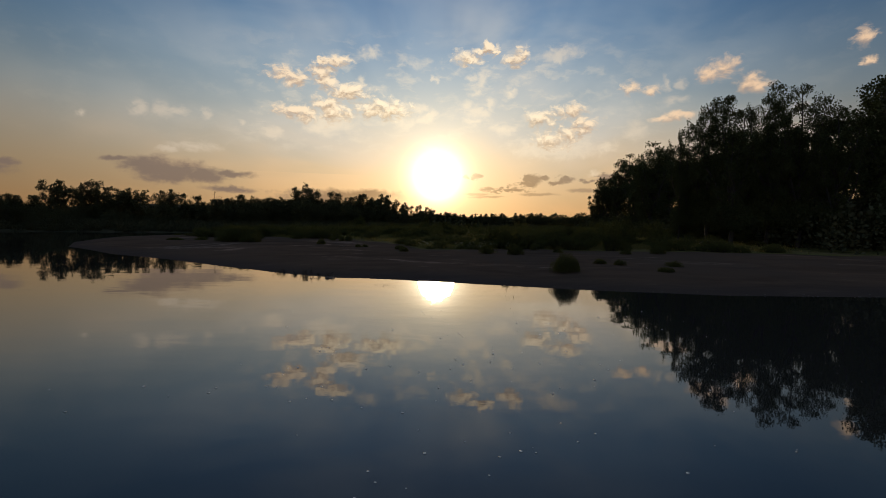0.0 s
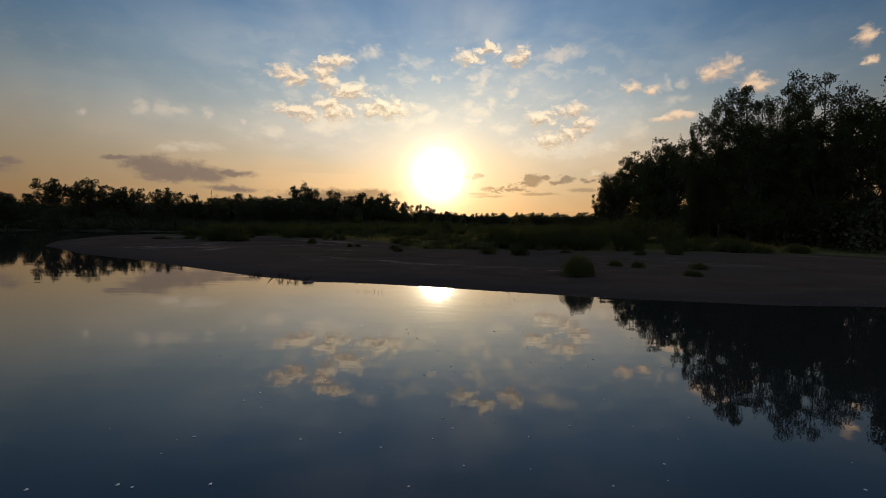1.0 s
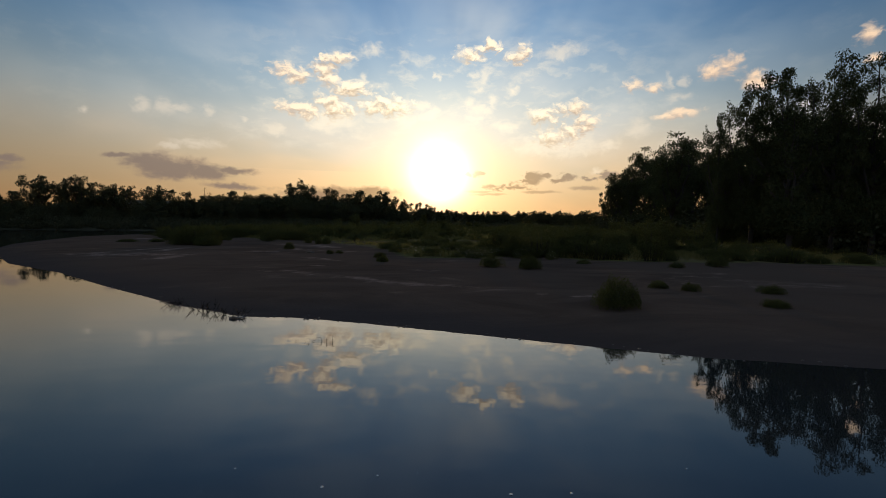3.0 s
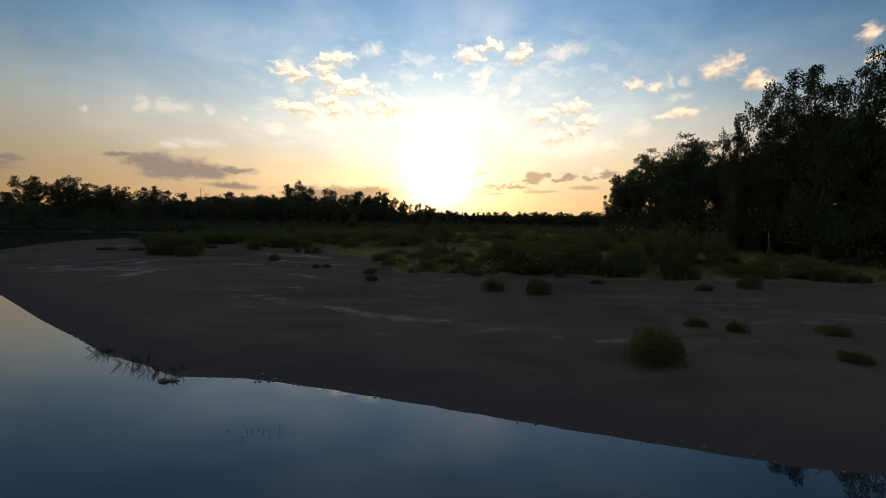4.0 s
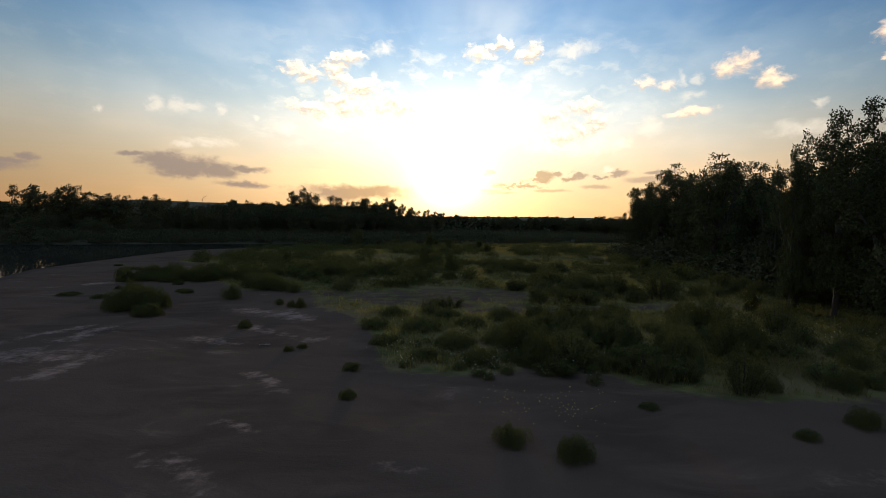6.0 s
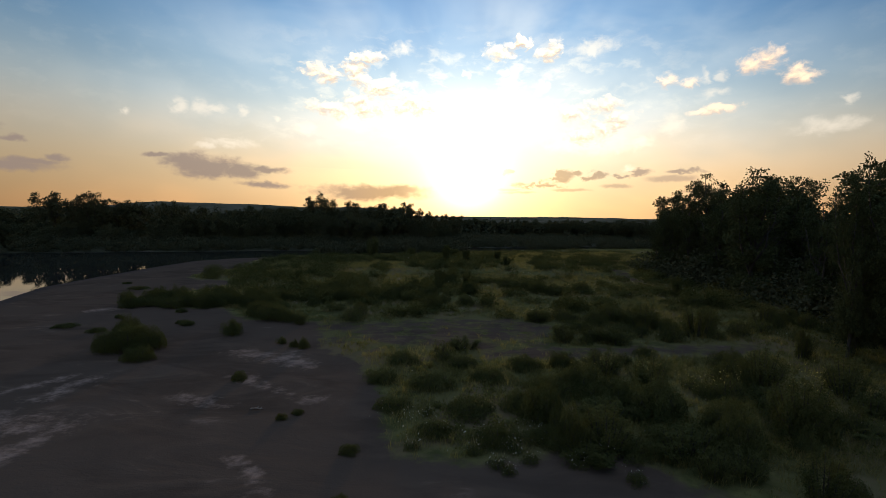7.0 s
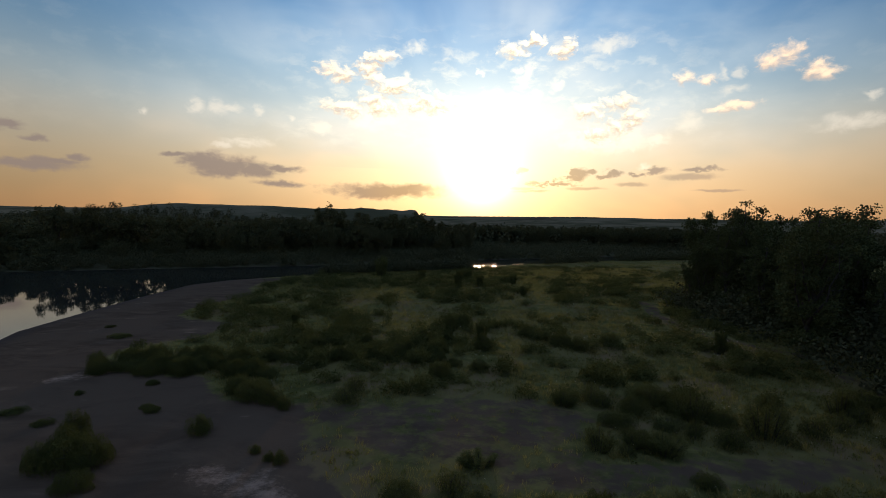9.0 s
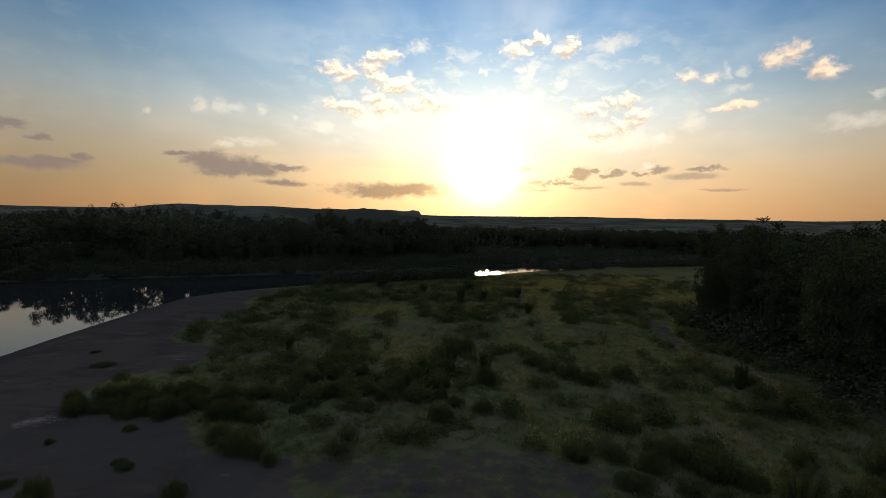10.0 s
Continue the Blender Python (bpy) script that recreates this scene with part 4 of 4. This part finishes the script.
def plant_shrubs():
    rng = random.Random(33)
    domes = [mound_meshes(300 + k, 13000, .024) for k in range(4)]
    small = [mound_meshes(310 + k, 2200, .038) for k in range(4)]
    talls = [shrub_meshes(320 + k, 2.0, 1.5, 26, 9000, .034, .35) for k in range(4)]
    young = [shrub_meshes(330 + k, 2.0, 1.1, 16, 9000, .045, .2) for k in range(3)]
    made = {}

    def put(kind, k, x, y, wide, tall, label, group):
        src = {"dome": domes, "small": small, "tall": talls, "young": young}[kind][k]
        z = ground_z(x, y)
        if (kind, k) not in made:
            ob = thing("shrub", x, y, z, label, "shrub", group)
            part("wood", src[0], ob)
            part("foliage", quads("foliage", src[1], LEAF_SHRUB), ob)
            made[kind, k] = ob
        else:
            ob = copy_thing(made[kind, k], Matrix())
            tagged(ob, label, "shrub", group)
        sw, sh = (wide / 1.5, tall / 2) if kind in ("tall", "young") else (wide / 1.85, tall)
        ob.matrix_basis = pose(x, y, z - .03, 0, 0, rng.uniform(0, 360)) @ Matrix.Diagonal((sw, sw, sh, 1))

    for i, (x, y, w, h) in enumerate(LONE + LONE_SMALL):
        put("dome", i % 4, x, y, w, h, "low green willow shrub standing alone on the sand", "shrubs on the sand")
    for i, (x, y, w, h) in enumerate(BUSHES + BUSHES_LOW):
        put("dome", i % 4, x, y, w * (1.1 if w > 3 else 1.5), h * (1 if w > 3 else .85), "large dark rounded bush in the rough meadow", "shrubs in the meadow")
    # row of taller bushes along the edge of the meadow
    for i in range(38):
        x = 6 + 30 * (i + rng.random()) / 38
        y = 51.8 + rng.choice((0, .4, 1.2, 4.0, 7, 10, 13)) + rng.uniform(0, 2) + (2.5 if x < 11 else 0)
        put("tall" if rng.random() < .35 else "dome", i % 4, x, y, rng.uniform(2.0, 4.2), (1.0 + 2.4 * rng.random() ** 1.6) * (1 if x < 21 else .45), "leafy willow bush at the edge of the sandbank", "bushes along the meadow edge")
    for i in range(38):
        t = (i + rng.random()) / 38
        x, y = -46 + 20 * t + rng.uniform(-2, 2), 95 + 2 * t + rng.uniform(-1.5, 6)
        put("dome", i % 4, x, y, rng.uniform(2.6, 4.6), rng.uniform(1.3, 2.7), "rounded green willow shrub in a dense clump", "willow clump")
    for i in range(34):
        t = (i + rng.random()) / 34
        x, y = -24 + 24 * t + rng.uniform(-3, 3), 92 + 12 * math.sin(3 * t) + rng.uniform(-2, 14)
        put("dome", i % 4, x, y, rng.uniform(2.0, 4.2), rng.uniform(1.0, 2.6), "rounded green willow shrub in a dense clump", "willow clump")
    for i, (x, y) in enumerate(FLOWER_TUFTS):
        put("small", i % 4, x, y, rng.uniform(.8, 1.5), rng.uniform(.4, .8), "low tuft of herbs with white flowers", "flowering tufts")
    # loose shrubs across the meadow
    n, far = 0, []
    while n < 1100:
        y = 56 + 215 * rng.random() ** .95
        x = rng.uniform(-60, 48 + max(0, y - 160) * .35) if y > 95 else rng.uniform(-16, 44)
        g = float(growth_at(np.array([x]), np.array([y]))[0])
        if g < .7 or ground_z(x, y) < .3 or rough(np.array([x]), np.array([y]), 13.0, 58)[0] < rng.uniform(-.12, .06):
            continue
        if y < 100 and rng.random() < (.75 if x > 23 else .35):
            continue
        big = rng.random()
        wide, tall = rng.uniform(1.3, 3.4) + y * .009, rng.uniform(.9, 2.5) + (1.2 if big > .88 else 0)
        n += 1
        if y < 92:
            put("tall" if big > .72 else "small", n % 4, x, y, wide, tall, "small wild shrub growing in the rough meadow", "shrubs in the meadow")
            continue
        if y > 205:
            tall *= .5
        q = small[n % 4][1][::5] if big < .45 else talls[n % 4][1][::14] * np.array([1.07, 1.07, .5])
        q = q + 1.1 * (q - q.mean(1, keepdims=True))
        far.append(q * np.array([wide / 1.6, wide / 1.6, tall]) + np.array([x, y, ground_z(x, y) - .03]))
    tagged(new("meadow_scrub", quads("meadow_scrub", np.concatenate(far), LEAF_SHRUB)), "scattered low scrub across the far part of the meadow", "scrub", kind="stuff")
    for x, y, w, h in ((-6.2, 173, 3.2, 5.4), (-.4, 177, 3.0, 3.8), (-34.9, 210, 6, 7.5), (9.2, 188, 3.2, 3.4), (-5.1, 203, 4.4, 3.4), (10.5, 162, 2.6, 2.8), (-18.4, 193, 3.4, 3.6), (-4.4, 121, 2.8, 3.6), (.9, 116, 2.6, 3.0), (35, 113.6, 2.4, 3.6), (-31.3, 123, 2.2, 3.0), (36, 104, 2.2, 2.6)):
        put("young", n % 3, x, y, w, h, "slender young tree standing in the meadow", "saplings in the meadow")
        n += 1


plant_shrubs()

# ------------------------------------------------------------------ grass, flowers and small things


# thick patches of pale flowers: x, y, radius, number of heads
FLOWER_PATCHES = [(45, 141, 3.0, 160), (2.5, 57.2, 2.4, 80), (-2.2, 59.5, 1.8, 55), (5.5, 58.0, 1.6, 50), (8.5, 56, 1.5, 40), (29, 64, 3.0, 110), (34, 66, 2.5, 90),
                  (-22, 100, 2.5, 110), (9, 122, 6.0, 130), (20, 118, 6.0, 140), (31, 112, 5.0, 120), (38, 120, 4.0, 100), (47.4, 148, 2.6, 170), (36, 84, 2.0, 60), (40, 128, 5.0, 110), (28, 128, 6.0, 110), (12, 96, 4.0, 90), (24, 90, 4.0, 90)]

# bushes given yellow tips for sun caught by their leaves: x, y, height of the top
SUNLIT_TOPS = [(12.9, 61.5, 4.6), (14.2, 58.9, 4.4), (9.0, 64.1, 4.2), (10.4, 63.1, 4.1), (2.7, 57.8, 3.2), (16.4, 58.5, 4.6), (20.3, 57.8, 5.0), (6.2, 43.6, 2.9), (3.9, 45, 2.7)]


def grow_grass():
    rng = np.random.default_rng(44)
    n = 110000
    y = 50 + 210 * rng.uniform(0, 1, n) ** 1.7
    x = rng.uniform(-70, 60, n) * np.clip(y / 120, .35, 1) + rng.uniform(0, 12, n)
    g = growth_at(x, y)
    z = height_at(x, y)
    ok = (rng.uniform(0, 1, n) < np.clip(g * 1.7 - .75, .0, 1) * np.where((x > 7) & (y < 54.5), .15, 1) * np.clip(.5 + 1.6 * rough(x, y, 6.0, 61), .1, 1)) & (z > .3)
    x, y, z = x[ok], y[ok], z[ok]
    n = len(x)
    m = 6
    root = np.repeat(np.stack([x, y, z - .03], -1), m, 0) + rng.normal(size=(n * m, 3)) * np.array([.14, .14, 0])
    tall = np.repeat(rng.uniform(.2, .6, n) + y * .001, m) * rng.uniform(.6, 1.2, n * m)
    bend = rng.normal(size=(n * m, 2)) * tall[:, None] * .35
    w = rng.uniform(0, 2 * math.pi, n * m)
    half = (.007 + np.repeat(y, m) * .00015)
    side = np.stack([np.cos(w) * half, np.sin(w) * half, np.zeros(n * m)], -1)
    mid = root + np.stack([bend[:, 0] * .4, bend[:, 1] * .4, tall * .55], -1)
    top = root + np.stack([bend[:, 0], bend[:, 1], tall], -1)
    me = quads("meadow_grass", np.stack([root, mid + side, top, mid - side], 1), LEAF_GRASS)
    tagged(new("meadow_grass", me), "rough sunlit meadow grass in uneven tufts", "grass", kind="stuff")
    # low herbs between the grass
    n, q = 20000, 9000
    y = np.concatenate([50 + 190 * rng.uniform(0, 1, n) ** 1.5, rng.uniform(170, 335, q)])
    x = np.concatenate([rng.uniform(-70, 60, n) * np.clip(y[:n] / 120, .35, 1) + rng.uniform(0, 12, n), rng.uniform(-65, 130, q)])
    n += q
    z = height_at(x, y)
    ok = (growth_at(x, y) > rng.uniform(.6, 1.0, n)) & (z > .3) & ~((x > 7) & (y < 56)) & (rough(x, y, 5.0, 66) > -.08)
    x, y, z = x[ok], y[ok], z[ok]
    r = rng.uniform(.2, .55, len(x)) + y * .0012
    m = 22
    off = rng.normal(size=(len(x), m, 3))
    off /= np.linalg.norm(off, axis=2)[:, :, None]
    off[:, :, 2] = np.abs(off[:, :, 2]) * .9
    p = np.stack([x, y, z], -1)[:, None, :] + off * (r[:, None] * rng.uniform(.5, 1.05, (len(x), m)))[:, :, None]
    me = quads("meadow_herbs", leaves(rng, p.reshape(-1, 3), .085, .045, .6), LEAF_WILLOW)
    tagged(new("meadow_herbs", me), "low green herbs growing between the meadow grass", "herbs", kind="stuff")
    # pale flower heads in patches
    n = 9000
    y = 54 + 150 * rng.uniform(0, 1, n) ** 1.3
    x = rng.uniform(-25, 48, n)
    ok = (growth_at(x, y) > .45) & (rough(x, y, 10.0, 77) > .02) & (rng.uniform(0, 1, n) < .4)
    ok &= growth_at(x, y) > .7
    x, y = x[ok], y[ok]
    for a, b, r, q in FLOWER_PATCHES:
        x, y = np.append(x, a + rng.normal(size=q) * r * .5), np.append(y, b + rng.normal(size=q) * r * .4)
    for a, b in FLOWER_TUFTS:
        x, y = np.append(x, a + rng.normal(size=26) * .28), np.append(y, b + rng.normal(size=26) * .25)
    p = np.stack([x, y, height_at(x, y) + rng.uniform(.2, .75, len(x))], -1)
    s = .013 + y * .00016
    u = rng.normal(size=(len(x), 3)) * s[:, None]
    v = rng.normal(size=(len(x), 3)) * s[:, None]
    me = quads("wildflowers", np.stack([p - u, p + v, p + u, p - v], 1), FLOWER)
    # small yellow leaves on the bush tops, with the sunlight painted in
    tips = np.concatenate([np.array([a, b, z]) + rng.normal(size=(60, 3)) * np.array([.6, .45, .35]) for a, b, z in SUNLIT_TOPS])
    tagged(new("seed_heads", quads("seed_heads", leaves(rng, tips, .035, .02), LIT_TIP)), "yellow leaf tips painted as sunlight on the tops of the bushes", "seed heads", kind="stuff")
    tagged(new("wildflowers", me), "pale flower heads scattered through the meadow", "wildflowers", kind="stuff")


grow_grass()


def twig_bush(x, y, seed, wide, tall):
    """Bare twigs leaning over the water's edge."""
    rng = random.Random(seed)
    v, f = [], []
    for j in range(16):
        w = rng.uniform(-2.8, -.4)
        r = wide * rng.random()
        a = Vector((rng.uniform(-.5, .5) * wide, rng.uniform(-.1, .2), -.12))
        b = a + Vector((math.cos(w) * r * .7, math.sin(w) * r * .5, tall * rng.uniform(.4, 1)))
        tube(v, f, a, b, .014, .006, 4)
        for k in range(3):
            c = a.lerp(b, rng.uniform(.4, .9))
            tube(v, f, c, c + Vector((rng.uniform(-.2, .2), rng.uniform(-.2, .1), rng.uniform(.05, .3))), .007, .003, 3)
    ob = thing("twig_bush", x, y, ground_z(x, y) + .02, "bare twigs at the water's edge of the sandbank", "bush", "twigs at the shore")
    part("brushwood", mesh_of("brushwood", v, f, BARK), ob)
    return ob


twig_bush(-10.6, 32.95, 1, .7, .35)
twig_bush(-8.7, 31.75, 2, .8, .4)
twig_bush(-7.4, 30.95, 3, .8, .4)


def water_reeds(x, y):
    """A few broken reeds that stand in the shallow water."""
    rng = random.Random(12)
    ob = thing("reed_tuft", x, y, -.4, "few thin broken reeds standing in the shallow river", "reeds")
    for j in range(11):
        v, f = [], []
        a = Vector((rng.gauss(0, .22), rng.gauss(0, .2), 0))
        b = a + Vector((rng.gauss(0, .05), rng.gauss(0, .05), .4 + rng.uniform(.03, .16)))
        tube(v, f, a, b, .006, .004, 5)
        c = b + Vector((rng.uniform(-.14, .14), rng.uniform(-.06, .06), rng.uniform(-.06, .03)))
        tube(v, f, b, c, .004, .002, 5)
        part("reed", mesh_of("reed", v, f, BARK), ob)
    return ob


water_reeds(-2.9, 26.5)


def driftwood(x, y, length, spin, seed, z=None):
    rng = random.Random(seed)
    v, f = [], []
    a = Vector((-length / 2, 0, .05))
    for k in range(4):
        b = Vector((-length / 2 + length * (k + 1) / 4, rng.uniform(-.08, .08) * length, .05 + rng.uniform(0, .06)))
        tube(v, f, a, b, .07 - .013 * k, .057 - .013 * k, 7)
        if k in (1, 2):
            tube(v, f, b, b + Vector((.15 * length, rng.uniform(-.2, .2) * length, .12)), .03, .01, 5)
        a = b
    ob = new("driftwood", mesh_of("driftwood", v, f, DRIFT, True))
    ob.matrix_basis = pose(x, y, ground_z(x, y) if z is None else z, 0, 0, spin)
    return tagged(ob, "weathered driftwood branch lying on the sandbank", "driftwood", "driftwood")


driftwood(-6.7, 30.05, .55, 12, 1, -.05)
driftwood(8.1, 61.4, 2.0, -35, 2)
driftwood(-12.2, 60.8, .8, 10, 3)


def shore_pebbles():
    rng = np.random.default_rng(15)
    bank = np.array(NEAR_BANK[3:16], dtype=float)
    v, f = [], []
    for i in range(230):
        k = rng.integers(0, len(bank) - 1)
        a = bank[k] + (bank[k + 1] - bank[k]) * rng.random()
        x, y = a[0] + rng.normal() * .12, a[1] + rng.normal() * .16 + .05
        r, z, q = .01 + .04 * rng.random() ** 2, max(0.0, ground_z(x, y)) - .005, len(v)
        for h, w in ((-.4, .8), (.25, 1.0), (.7, .5)):
            for i in range(6):
                t = i * math.pi / 3 + h
                v.append((x + math.cos(t) * r * w * rng.uniform(.8, 1.3), y + math.sin(t) * r * w * rng.uniform(.7, 1.1), z + h * r))
        for b in (0, 6):
            f += [(q + b + i, q + b + (i + 1) % 6, q + b + 6 + (i + 1) % 6, q + b + 6 + i) for i in range(6)]
        f.append(tuple(q + 12 + i for i in range(6)))
    tagged(new("shore_pebbles", mesh_of("shore_pebbles", v, f, PEBBLE, True)), "small stones and clods along the water's edge", "pebbles", kind="stuff")


shore_pebbles()


def foam_flecks():
    rng = np.random.default_rng(9)
    n = 130
    x, y = rng.normal(size=n) * 3.2 + .5, rng.uniform(5, 19, n)
    v, f = [], []
    for a, b in zip(x, y):
        r, k = rng.uniform(.008, .028), len(v)
        for i in range(6):
            w = i * math.pi / 3
            v.append((a + math.cos(w) * r * rng.uniform(.6, 1.3), b + math.sin(w) * r * rng.uniform(.6, 1.3), .004))
        v.append((a, b, .004 + r * .5))
        f += [(k + i, k + (i + 1) % 6, k + 6) for i in range(6)]
    tagged(new("foam_flecks", mesh_of("foam_flecks", v, f, FOAM)), "small white flecks of foam drifting on the river", "foam", kind="stuff")


foam_flecks()
